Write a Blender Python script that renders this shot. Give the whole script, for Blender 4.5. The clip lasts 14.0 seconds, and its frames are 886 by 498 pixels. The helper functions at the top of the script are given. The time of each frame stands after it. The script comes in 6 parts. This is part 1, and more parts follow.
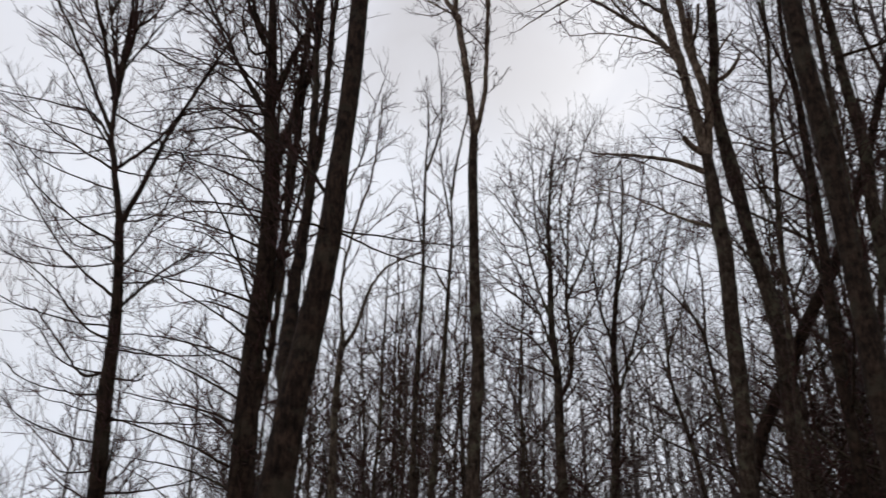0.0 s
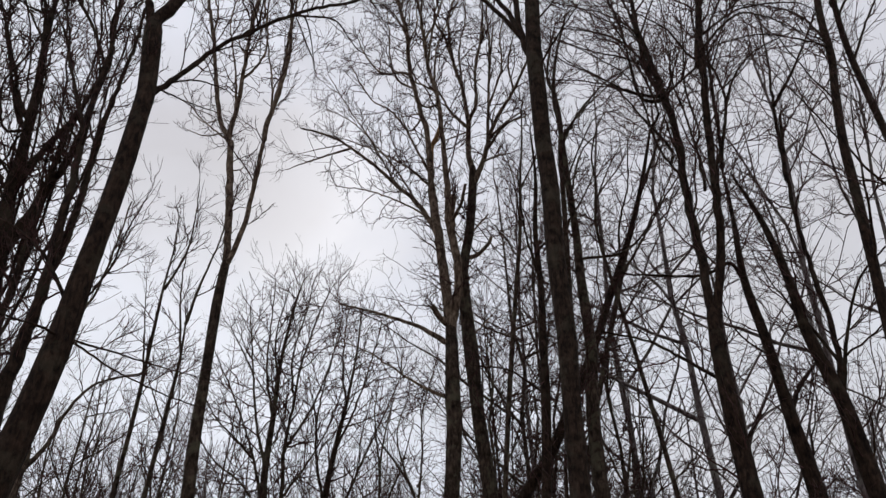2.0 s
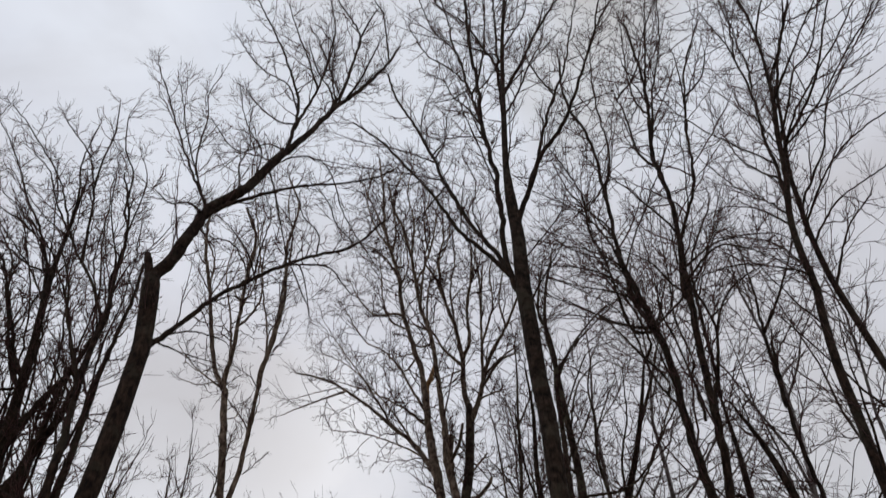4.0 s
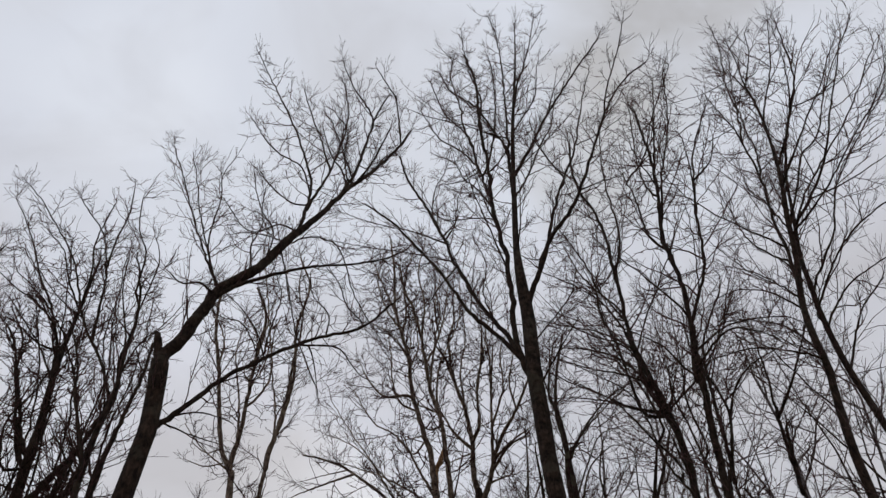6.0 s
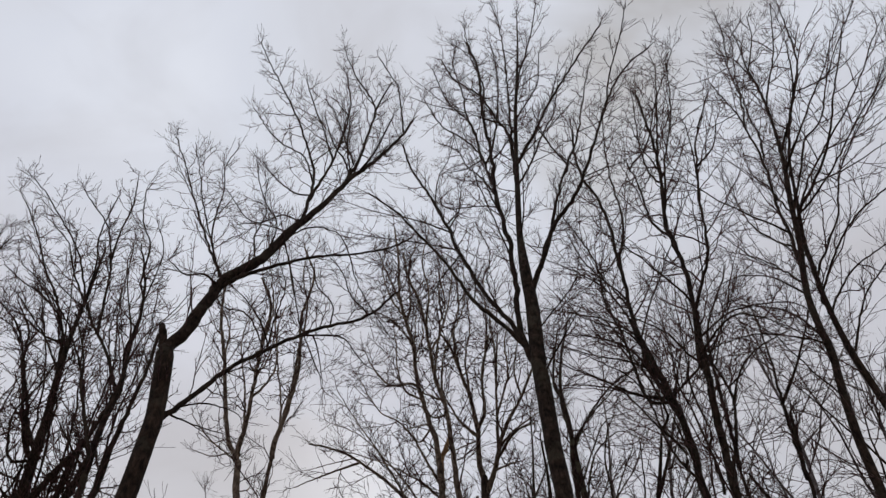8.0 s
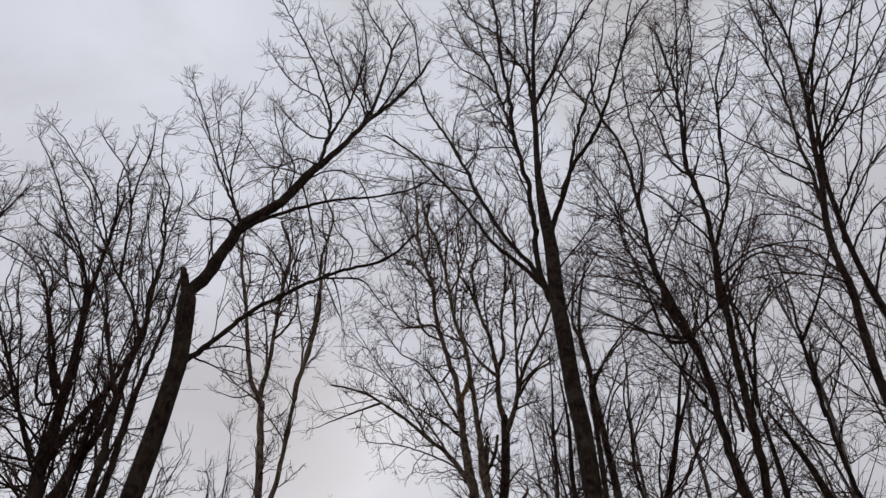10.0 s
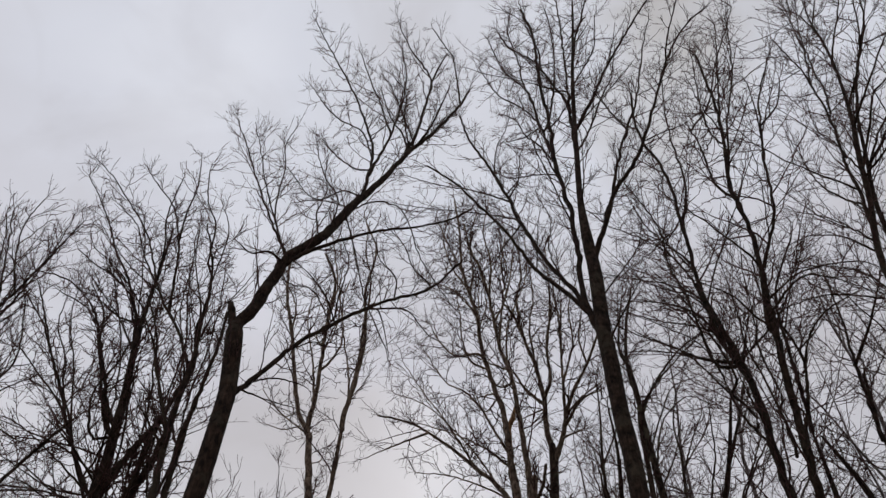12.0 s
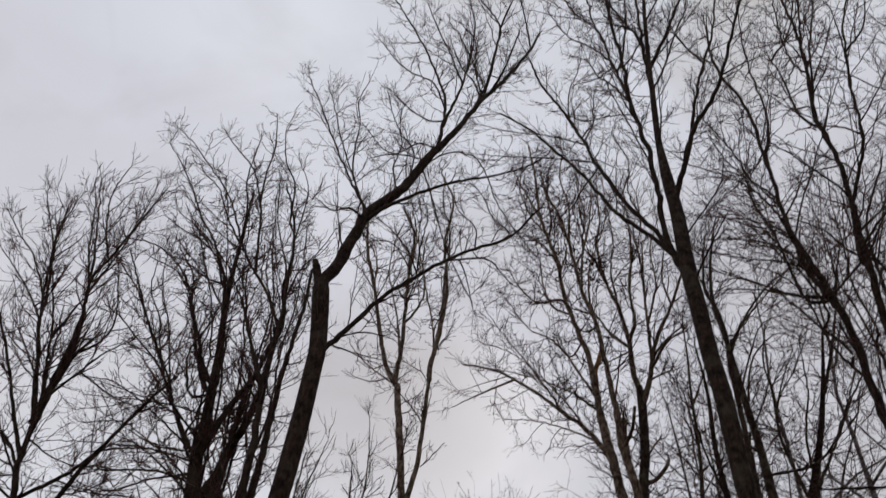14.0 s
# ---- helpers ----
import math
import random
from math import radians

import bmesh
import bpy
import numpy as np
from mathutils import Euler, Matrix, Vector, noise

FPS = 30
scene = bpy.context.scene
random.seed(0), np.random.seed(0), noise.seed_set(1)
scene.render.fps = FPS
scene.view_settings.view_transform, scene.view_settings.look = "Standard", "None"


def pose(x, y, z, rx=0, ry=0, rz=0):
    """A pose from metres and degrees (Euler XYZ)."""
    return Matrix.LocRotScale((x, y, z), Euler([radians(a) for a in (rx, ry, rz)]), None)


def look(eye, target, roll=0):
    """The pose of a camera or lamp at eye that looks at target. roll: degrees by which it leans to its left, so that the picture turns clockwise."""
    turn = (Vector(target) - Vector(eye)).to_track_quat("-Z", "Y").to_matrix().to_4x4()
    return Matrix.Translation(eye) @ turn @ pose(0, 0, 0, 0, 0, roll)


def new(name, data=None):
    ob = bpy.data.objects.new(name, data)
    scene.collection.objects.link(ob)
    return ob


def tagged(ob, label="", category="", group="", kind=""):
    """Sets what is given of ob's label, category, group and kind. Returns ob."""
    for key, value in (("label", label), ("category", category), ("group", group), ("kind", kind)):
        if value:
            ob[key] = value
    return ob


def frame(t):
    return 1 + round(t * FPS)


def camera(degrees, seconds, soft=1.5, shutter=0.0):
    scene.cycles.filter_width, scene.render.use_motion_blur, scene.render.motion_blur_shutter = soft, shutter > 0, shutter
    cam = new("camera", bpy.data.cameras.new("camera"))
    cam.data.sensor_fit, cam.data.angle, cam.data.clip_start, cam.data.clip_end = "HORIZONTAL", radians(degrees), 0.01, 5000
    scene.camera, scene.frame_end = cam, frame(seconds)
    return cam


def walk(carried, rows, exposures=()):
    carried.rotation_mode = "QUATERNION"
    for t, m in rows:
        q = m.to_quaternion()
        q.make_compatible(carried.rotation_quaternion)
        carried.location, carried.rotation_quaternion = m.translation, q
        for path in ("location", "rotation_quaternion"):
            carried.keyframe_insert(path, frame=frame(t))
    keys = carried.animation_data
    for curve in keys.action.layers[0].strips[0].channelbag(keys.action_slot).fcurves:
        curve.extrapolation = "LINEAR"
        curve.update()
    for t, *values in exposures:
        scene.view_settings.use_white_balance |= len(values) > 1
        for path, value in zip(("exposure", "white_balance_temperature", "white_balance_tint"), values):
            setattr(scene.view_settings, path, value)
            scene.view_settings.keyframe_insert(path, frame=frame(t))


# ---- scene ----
# ---------- camera ----------
cam = camera(50.53, 14.0, soft=1.4, shutter=0.3)
walk(cam, [
    (0.0, pose(-0.000, 0.000, 1.600, 118.30, -0.00, 0.00)),
    (0.2, pose(-0.044, 0.040, 1.618, 118.16, -0.03, -3.28)),
    (0.5, pose(-0.110, 0.101, 1.646, 119.03, 0.32, -8.49)),
    (0.8, pose(-0.164, 0.124, 1.661, 121.37, 1.46, -11.26)),
    (1.0, pose(-0.200, 0.140, 1.671, 124.15, 0.57, -13.46)),
    (1.2, pose(-0.204, 0.139, 1.672, 125.52, 0.08, -15.33)),
    (1.5, pose(-0.210, 0.138, 1.674, 126.14, -0.60, -18.27)),
    (2.0, pose(-0.221, 0.140, 1.679, 127.10, 0.38, -19.88)),
    (2.2, pose(-0.223, 0.140, 1.682, 127.72, 0.31, -20.03)),
    (2.5, pose(-0.227, 0.141, 1.686, 130.16, 0.37, -19.66)),
    (2.7, pose(-0.230, 0.139, 1.688, 132.44, 0.53, -19.10)),
    (3.0, pose(-0.235, 0.135, 1.692, 135.63, 0.79, -18.00)),
    (3.2, pose(-0.236, 0.132, 1.694, 136.88, 1.44, -17.94)),
    (3.5, pose(-0.238, 0.128, 1.696, 138.52, 1.87, -18.56)),
    (4.0, pose(-0.236, 0.124, 1.702, 141.46, 2.31, -18.52)),
    (4.2, pose(-0.233, 0.118, 1.705, 142.92, 2.34, -17.94)),
    (6.3, pose(-0.230, 0.106, 1.705, 146.35, 1.54, -18.44)),
    (6.5, pose(-0.227, 0.097, 1.705, 146.06, 1.61, -18.34)),
    (7.0, pose(-0.225, 0.091, 1.705, 145.99, 1.77, -18.07)),
    (7.5, pose(-0.221, 0.088, 1.706, 145.84, 1.84, -18.10)),
    (8.0, pose(-0.219, 0.086, 1.706, 145.56, 1.60, -17.75)),
    (10.3, pose(-0.224, 0.087, 1.705, 141.90, 1.21, -16.15)),
    (10.5, pose(-0.224, 0.087, 1.704, 142.52, 1.41, -15.76)),
    (10.8, pose(-0.223, 0.085, 1.702, 143.47, 0.65, -15.17)),
    (11.0, pose(-0.222, 0.083, 1.700, 143.65, 0.14, -15.02)),
    (11.5, pose(-0.220, 0.078, 1.696, 143.88, -0.10, -14.42)),
    (12.0, pose(-0.223, 0.076, 1.694, 143.82, -0.33, -14.04)),
    (12.5, pose(-0.239, 0.079, 1.695, 142.89, -0.54, -14.70)),
    (12.7, pose(-0.246, 0.080, 1.695, 142.44, -0.35, -14.42)),
    (13.0, pose(-0.256, 0.081, 1.696, 142.06, 0.30, -12.14)),
    (13.2, pose(-0.259, 0.081, 1.696, 142.46, -0.14, -10.88)),
    (13.5, pose(-0.264, 0.081, 1.697, 142.55, -1.84, -11.58)),
    (13.7, pose(-0.264, 0.080, 1.696, 142.38, -2.36, -10.87)),
    (14.0, pose(-0.265, 0.078, 1.694, 140.59, -2.18, -9.00)),
], exposures=[(0.0, 0.27, 6420, 10), (1.0, 0.33, 6420, 10), (1.5, 0.31, 6430, 10), (2.2, 0.18, 6440, 11), (2.5, 0.14, 6460, 11), (4.0, 0.09, 6460, 10), (6.3, 0.0, 6450, 10), (8.2, 0.0, 6460, 11), (11.0, -0.06, 6520, 12), (14.0, -0.06, 6560, 12)])

# ---------- sky and sun: a bright overcast winter day ----------
world = bpy.data.worlds.new("overcast_sky")
scene.world = world
world.use_nodes = True
nt = world.node_tree
nt.nodes.clear()


def node(tree, kind, **values):
    n = tree.nodes.new(kind)
    for key, value in values.items():
        n.inputs[key].default_value = value
    return n


def ramp(tree, fac, stops):
    r = tree.nodes.new("ShaderNodeValToRGB")
    while len(r.color_ramp.elements) < len(stops):
        r.color_ramp.elements.new(0.5)
    for e, (pos, col) in zip(r.color_ramp.elements, stops):
        e.position, e.color = pos, (*col, 1.0)
    tree.links.new(fac, r.inputs["Fac"])
    return r.outputs["Color"]


def mix(tree, fac, a, b, blend="MIX"):
    m = tree.nodes.new("ShaderNodeMix")
    m.data_type, m.blend_type = "RGBA", blend
    for value, socket in ((fac, m.inputs[0]), (a, m.inputs[6]), (b, m.inputs[7])):
        if isinstance(value, bpy.types.NodeSocket):
            tree.links.new(value, socket)
        else:
            socket.default_value = value
    return m.outputs[2]


coord = nt.nodes.new("ShaderNodeTexCoord")
sky = nt.nodes.new("ShaderNodeTexSky")
sky.sky_type, sky.sun_disc = "NISHITA", False
sky.sun_elevation, sky.sun_rotation = radians(36), radians(6)
sky.altitude, sky.air_density, sky.dust_density = 100, 1.0, 1.0
cloud_map = nt.nodes.new("ShaderNodeMapping")
cloud_map.inputs["Scale"].default_value = (1.0, 1.0, 1.5)
nt.links.new(coord.outputs["Generated"], cloud_map.inputs["Vector"])
clouds = node(nt, "ShaderNodeTexNoise", Scale=2.6, Detail=5.0, Roughness=0.5, Distortion=0.3)
nt.links.new(cloud_map.outputs["Vector"], clouds.inputs["Vector"])
cloud_colour = ramp(nt, clouds.outputs["Fac"], [(0.26, (0.585, 0.585, 0.61)), (0.42, (0.645, 0.66, 0.71)), (0.56, (0.68, 0.705, 0.77)), (0.74, (0.74, 0.765, 0.825))])
smudge = node(nt, "ShaderNodeTexNoise", Scale=6.5, Detail=4.0, Roughness=0.55, Distortion=0.5)
nt.links.new(cloud_map.outputs["Vector"], smudge.inputs["Vector"])
smudge_fac = ramp(nt, smudge.outputs["Fac"], [(0.52, (0, 0, 0)), (0.72, (0.22, 0.22, 0.22))])
cloud_colour = mix(nt, smudge_fac, cloud_colour, (0.45, 0.435, 0.445, 1.0))
sky_dim = mix(nt, 1.0, sky.outputs["Color"], (0.06, 0.06, 0.06, 1.0), "MULTIPLY")
overcast = mix(nt, 0.95, sky_dim, cloud_colour)
# the sun's glow behind the cloud
SUN_WAY = Vector((math.sin(radians(6)) * math.cos(radians(36)), math.cos(radians(6)) * math.cos(radians(36)), math.sin(radians(36))))
facing = nt.nodes.new("ShaderNodeVectorMath")
facing.operation = "DOT_PRODUCT"
facing.inputs[1].default_value = SUN_WAY
nt.links.new(coord.outputs["Generated"], facing.inputs[0])
glow = ramp(nt, facing.outputs["Value"], [(0.95, (0, 0, 0)), (0.985, (0.02, 0.02, 0.02)), (1.0, (0.05, 0.05, 0.045))])
overcast = mix(nt, 1.0, overcast, glow, "ADD")
# a thinner, brighter stretch of cloud low down to one side
thin_cloud = nt.nodes.new("ShaderNodeVectorMath")
thin_cloud.operation = "DOT_PRODUCT"
thin_cloud.inputs[1].default_value = (-0.37, 0.75, 0.55)
nt.links.new(coord.outputs["Generated"], thin_cloud.inputs[0])
thin_glow = ramp(nt, thin_cloud.outputs["Value"], [(0.93, (0, 0, 0)), (0.98, (0.035, 0.035, 0.033)), (1.0, (0.07, 0.068, 0.064))])
overcast = mix(nt, 1.0, overcast, thin_glow, "ADD")
# a bright rift and three dark wisps in the cloud, all frayed
fray = nt.nodes.new("ShaderNodeMath")
fray.operation, fray.inputs[1].default_value = "MULTIPLY", 0.016
nt.links.new(smudge.outputs["Fac"], fray.inputs[0])
for towards, low, high, colour in (((0.126, 0.762, 0.635), 1.001, 1.0085, (0.90, 0.90, 0.92, 1.0)), ((0.318, 0.255, 0.913), 1.0005, 1.0085, (0.41, 0.40, 0.40, 1.0)), ((0.322, 0.376, 0.869), 1.001, 1.009, (0.48, 0.47, 0.465, 1.0)), ((0.03, 0.755, 0.655), 0.998, 1.009, (0.56, 0.555, 0.575, 1.0))):
    close = nt.nodes.new("ShaderNodeVectorMath")
    close.operation = "DOT_PRODUCT"
    close.inputs[1].default_value = towards
    nt.links.new(coord.outputs["Generated"], close.inputs[0])
    frayed = nt.nodes.new("ShaderNodeMath")
    frayed.operation = "ADD"
    nt.links.new(close.outputs["Value"], frayed.inputs[0])
    nt.links.new(fray.outputs[0], frayed.inputs[1])
    span = nt.nodes.new("ShaderNodeMapRange")
    span.inputs["From Min"].default_value, span.inputs["From Max"].default_value, span.inputs["To Max"].default_value = low, high, 0.75
    nt.links.new(frayed.outputs[0], span.inputs["Value"])
    overcast = mix(nt, span.outputs["Result"], overcast, colour)
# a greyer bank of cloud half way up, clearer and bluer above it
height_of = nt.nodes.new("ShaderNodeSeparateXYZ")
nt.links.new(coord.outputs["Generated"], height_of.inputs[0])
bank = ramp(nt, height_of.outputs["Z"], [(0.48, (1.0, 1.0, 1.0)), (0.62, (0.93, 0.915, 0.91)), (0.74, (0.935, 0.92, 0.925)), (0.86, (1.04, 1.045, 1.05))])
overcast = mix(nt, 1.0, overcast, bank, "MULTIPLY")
background = node(nt, "ShaderNodeBackground", Strength=1.0)
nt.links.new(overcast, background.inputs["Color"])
world_out = nt.nodes.new("ShaderNodeOutputWorld")
nt.links.new(background.outputs[0], world_out.inputs["Surface"])

sun = new("sun", bpy.data.lights.new("sun", "SUN"))
sun.data.energy, sun.data.angle, sun.data.color = 0.5, radians(25), (1.0, 0.96, 0.9)
sun.matrix_world = look(SUN_WAY * 40, (0, 0, 0))


# ---------- materials ----------
def material(name):
    m = bpy.data.materials.new(name)
    m.use_nodes = True
    tree = m.node_tree
    return m, tree, tree.nodes["Principled BSDF"]


def bark(name, dark, pale, lichen, amount, scale=1.0, roughness=0.92):
    """Furrowed bark: stretched furrows, mottled plates, fine grain and lichen blotches."""
    m, tree, bsdf = material(name)
    at = tree.nodes.new("ShaderNodeTexCoord")
    stretch = tree.nodes.new("ShaderNodeMapping")
    stretch.inputs["Scale"].default_value = (scale, scale, 0.3 * scale)
    tree.links.new(at.outputs["Object"], stretch.inputs["Vector"])
    furrow = node(tree, "ShaderNodeTexNoise", Scale=44.0, Detail=6.0, Roughness=0.65, Distortion=0.4)
    tree.links.new(stretch.outputs["Vector"], furrow.inputs["Vector"])
    plate = node(tree, "ShaderNodeTexNoise", Scale=13.0 * scale, Detail=4.0, Roughness=0.6)
    blotch = node(tree, "ShaderNodeTexNoise", Scale=4.5 * scale, Detail=6.0, Roughness=0.68)
    for n in (plate, blotch):
        tree.links.new(at.outputs["Object"], n.inputs["Vector"])
    wood = ramp(tree, furrow.outputs["Fac"], [(0.36, dark), (0.66, pale)])
    shade = ramp(tree, plate.outputs["Fac"], [(0.34, (0.45, 0.42, 0.40)), (0.66, (1.3, 1.3, 1.3))])
    wood = mix(tree, 1.0, wood, shade, "MULTIPLY")
    spread = ramp(tree, blotch.outputs["Fac"], [(0.53, (0, 0, 0)), (0.62, (amount, amount, amount))])
    coloured = mix(tree, spread, wood, (*lichen, 1.0))
    tree.links.new(coloured, bsdf.inputs["Base Color"])
    bsdf.inputs["Roughness"].default_value = roughness
    bsdf.inputs["Specular IOR Level"].default_value = 0.12
    bump = node(tree, "ShaderNodeBump", Strength=0.9, Distance=0.015)
    tree.links.new(furrow.outputs["Fac"], bump.inputs["Height"])
    tree.links.new(bump.outputs["Normal"], bsdf.inputs["Normal"])
    return m


BARK_DARK = bark("dark_bark", (0.011, 0.007, 0.005), (0.050, 0.030, 0.020), (0.062, 0.052, 0.035), 0.4)
BARK_BROWN = bark("brown_bark", (0.013, 0.0086, 0.0062), (0.054, 0.034, 0.0235), (0.072, 0.062, 0.042), 0.4)
BARK_GREY = bark("grey_bark", (0.019, 0.013, 0.0095), (0.092, 0.064, 0.046), (0.11, 0.098, 0.065), 0.6)
BARK_TAN = bark("tan_bark", (0.028, 0.020, 0.0145), (0.145, 0.107, 0.078), (0.115, 0.10, 0.068), 0.55)
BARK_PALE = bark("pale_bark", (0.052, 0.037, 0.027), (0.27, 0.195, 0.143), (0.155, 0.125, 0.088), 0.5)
# haze painted in: far bark paler and greyer than on the near trees
BARK_HAZED = bark("haze_paled_bark", (0.07, 0.057, 0.055), (0.22, 0.18, 0.172), (0.20, 0.19, 0.155), 0.5, 0.6)
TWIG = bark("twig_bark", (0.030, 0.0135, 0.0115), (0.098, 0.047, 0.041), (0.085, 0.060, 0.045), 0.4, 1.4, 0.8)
# far twigs, their contrast lowered in the colour to imitate haze
TWIG_HAZED = bark("haze_paled_twig_bark", (0.06, 0.041, 0.039), (0.17, 0.125, 0.12), (0.15, 0.13, 0.11), 0.4, 1.2, 0.85)
SPLIT_WOOD = bark("splintered_wood", (0.22, 0.12, 0.06), (0.50, 0.30, 0.15), (0.32, 0.18, 0.09), 0.6, 1.5, 0.8)

LITTER, litter_tree, litter_bsdf = material("leaf_litter")
lt_at = litter_tree.nodes.new("ShaderNodeTexCoord")
lt_leaf = node(litter_tree, "ShaderNodeTexVoronoi", Scale=16.0)
lt_patch = node(litter_tree, "ShaderNodeTexNoise", Scale=0.6, Detail=6.0)
for n in (lt_leaf, lt_patch):
    litter_tree.links.new(lt_at.outputs["Object"], n.inputs["Vector"])
leaf_brown = ramp(litter_tree, lt_leaf.outputs["Distance"], [(0.0, (0.17, 0.105, 0.055)), (0.7, (0.06, 0.04, 0.025))])
moss = ramp(litter_tree, lt_patch.outputs["Fac"], [(0.5, (0, 0, 0)), (0.7, (0.6, 0.6, 0.6))])
litter_tree.links.new(mix(litter_tree, moss, leaf_brown, (0.06, 0.075, 0.03, 1.0)), litter_bsdf.inputs["Base Color"])
litter_bsdf.inputs["Roughness"].default_value = 0.95
lt_bump = node(litter_tree, "ShaderNodeBump", Strength=0.7, Distance=0.03)
litter_tree.links.new(lt_leaf.outputs["Distance"], lt_bump.inputs["Height"])
litter_tree.links.new(lt_bump.outputs["Normal"], litter_bsdf.inputs["Normal"])


# ---------- mesh helpers ----------
rng = np.random.default_rng(7)


def mesh_of(name, verts, faces, smooth=True):
    """A mesh from arrays of corners and four-cornered faces."""
    me = bpy.data.meshes.new(name)
    me.vertices.add(len(verts))
    me.vertices.foreach_set("co", np.asarray(verts, np.float32).ravel())
    me.loops.add(faces.size)
    me.loops.foreach_set("vertex_index", faces.astype(np.int32).ravel())
    me.polygons.add(len(faces))
    me.polygons.foreach_set("loop_start", np.arange(len(faces), dtype=np.int32) * 4)
    me.polygons.foreach_set("use_smooth", np.full(len(faces), smooth))
    me.update(calc_edges=True)
    return me


def unit(v):
    return v / np.maximum(np.linalg.norm(v, axis=-1, keepdims=True), 1e-9)


def tubes(paths, radii, sides, rough=0.0, lumps=0.0):
    """Corners and faces of tapered tubes round paths (n, k, 3) with radii (n, k), lumpy and rough by the given shares."""
    n, k, _ = paths.shape
    tangent = unit(np.gradient(paths, axis=1))
    helper = np.where(np.abs(tangent[:, :1, 2:]) < 0.9, [[[0.0, 0.0, 1.0]]], [[[1.0, 0.0, 0.0]]])
    across = unit(np.cross(tangent, np.broadcast_to(helper, tangent.shape)))
    above = np.cross(tangent, across)
    a = np.arange(sides) * 2 * np.pi / sides
    ring = np.cos(a)[:, None] * across[:, :, None, :] + np.sin(a)[:, None] * above[:, :, None, :]
    width = radii[:, :, None, None] * (1 + rough * rng.normal(size=(n, k, sides, 1)))
    if lumps:
        up = np.arange(k)[None, :, None, None]
        for turns in (1, 2, 3):
            sway, phase = 0.16 * rng.normal(size=2)
            width = width * (1 + lumps / turns * np.sin(turns * a[None, None, :, None] + sway * up + 9 * phase) * np.sin((0.12 + abs(phase)) * up + 7 * sway))
    verts = (paths[:, :, None, :] + ring * width).reshape(-1, 3)
    i = np.arange(n)[:, None, None] * k * sides
    j = np.arange(k - 1)[None, :, None] * sides
    s = np.arange(sides)[None, None, :]
    s2 = (s + 1) % sides
    faces = np.stack([i + j + s, i + j + s2, i + j + sides + s2, i + j + sides + s], -1).reshape(-1, 4)
    return verts, faces


def joined(pieces):
    verts, faces, base = [], [], 0
    for v, f in pieces:
        verts.append(v), faces.append(f + base)
        base += len(v)
    return np.concatenate(verts), np.concatenate(faces)


def curve_through(points, count):
    """A smooth path of count points through the given ones, evenly spaced along it."""
    p = np.asarray(points, float)
    ends = np.concatenate([[2 * p[0] - p[1]], p, [2 * p[-1] - p[-2]]])
    u = np.linspace(0, 1, 10, endpoint=False)[:, None]
    fine = []
    for a, b, c, d in zip(ends[:-3], ends[1:-2], ends[2:-1], ends[3:]):
        fine.append(0.5 * (2 * b + (c - a) * u + (2 * a - 5 * b + 4 * c - d) * u**2 + (3 * b - a - 3 * c + d) * u**3))
    fine = np.concatenate(fine + [p[-1:]])
    run = np.r_[0, np.cumsum(np.linalg.norm(np.diff(fine, axis=0), axis=1))]
    even = np.linspace(0, run[-1], count)
    return np.stack([np.interp(even, run, fine[:, n]) for n in range(3)], -1), run[-1]


def sprout(paths, radii, each, first, length, spread, rise, steps, thick, tip, crook):
    """Side shoots of paths (n, k, 3): each of them, from the share first of the way up. They leave by turns to either side,
    zigzag from bud to bud and turn upwards by rise."""
    n, k, _ = paths.shape
    s = first + (1 - first) * (np.arange(each)[None, :] + rng.random((n, each))) / each
    s[:, -1] = np.where(rng.random(n) < 0.7, 0.995, s[:, -1])
    at = s * (k - 1)
    i = np.minimum(at.astype(int), k - 2)
    w = (at - i)[..., None]
    row = np.arange(n)[:, None]
    start = paths[row, i] * (1 - w) + paths[row, i + 1] * w
    along = unit(paths[row, i + 1] - paths[row, i])
    stem = radii[row, i]
    turns = np.where(np.arange(each) % 2, 1.0, -1.0)[None, :, None]
    flat = rng.normal(size=(n, 1, 3)) * turns + 0.7 * rng.normal(size=(n, each, 3))
    side = unit(np.cross(along, flat))
    angle = np.radians(spread * (0.6 + 0.65 * rng.random((n, each, 1)))) * np.where(s[..., None] > 0.99, 0.25, 1.0)
    way = unit(along * np.cos(angle) + side * np.sin(angle))
    reach = length * (0.35 + 0.9 * rng.random((n, each))) * (0.62 + 0.75 * s) * (1.1 - s) * 1.45
    way, reach, start = way.reshape(-1, 3), reach.reshape(-1), start.reshape(-1, 3)
    bud = unit(np.cross(way, rng.normal(size=way.shape)))
    out, here = [start], start
    for step in range(steps):
        way = unit(way + rise * np.array([0, 0, 1.0]) / steps + crook * rng.normal(size=way.shape))
        kink = bud * (crook * 1.2 * (1 if step % 2 else -1))
        here = here + unit(way + kink) * (reach / steps)[:, None]
        out.append(here)
    made = np.stack(out, 1)
    root = np.minimum(stem.reshape(-1) * 0.7, thick * (0.6 + 0.8 * rng.random(len(made))))
    fall = np.linspace(0, 1, steps + 1)[None, :]
    return made, root[:, None] * (1 - fall) + np.minimum(root, tip)[:, None] * fall


def part(name, mesh, mat, parent, label=""):
    ob = new(name, mesh)
    mesh.materials.append(mat)
    ob.parent = parent
    if label:
        tagged(ob, label)
    return ob


def ground_height(x, y):
    return 0.10 * math.sin(0.31 * x + 0.4) * math.cos(0.27 * y) + 0.05 * math.sin(0.9 * x + 0.7 * y)


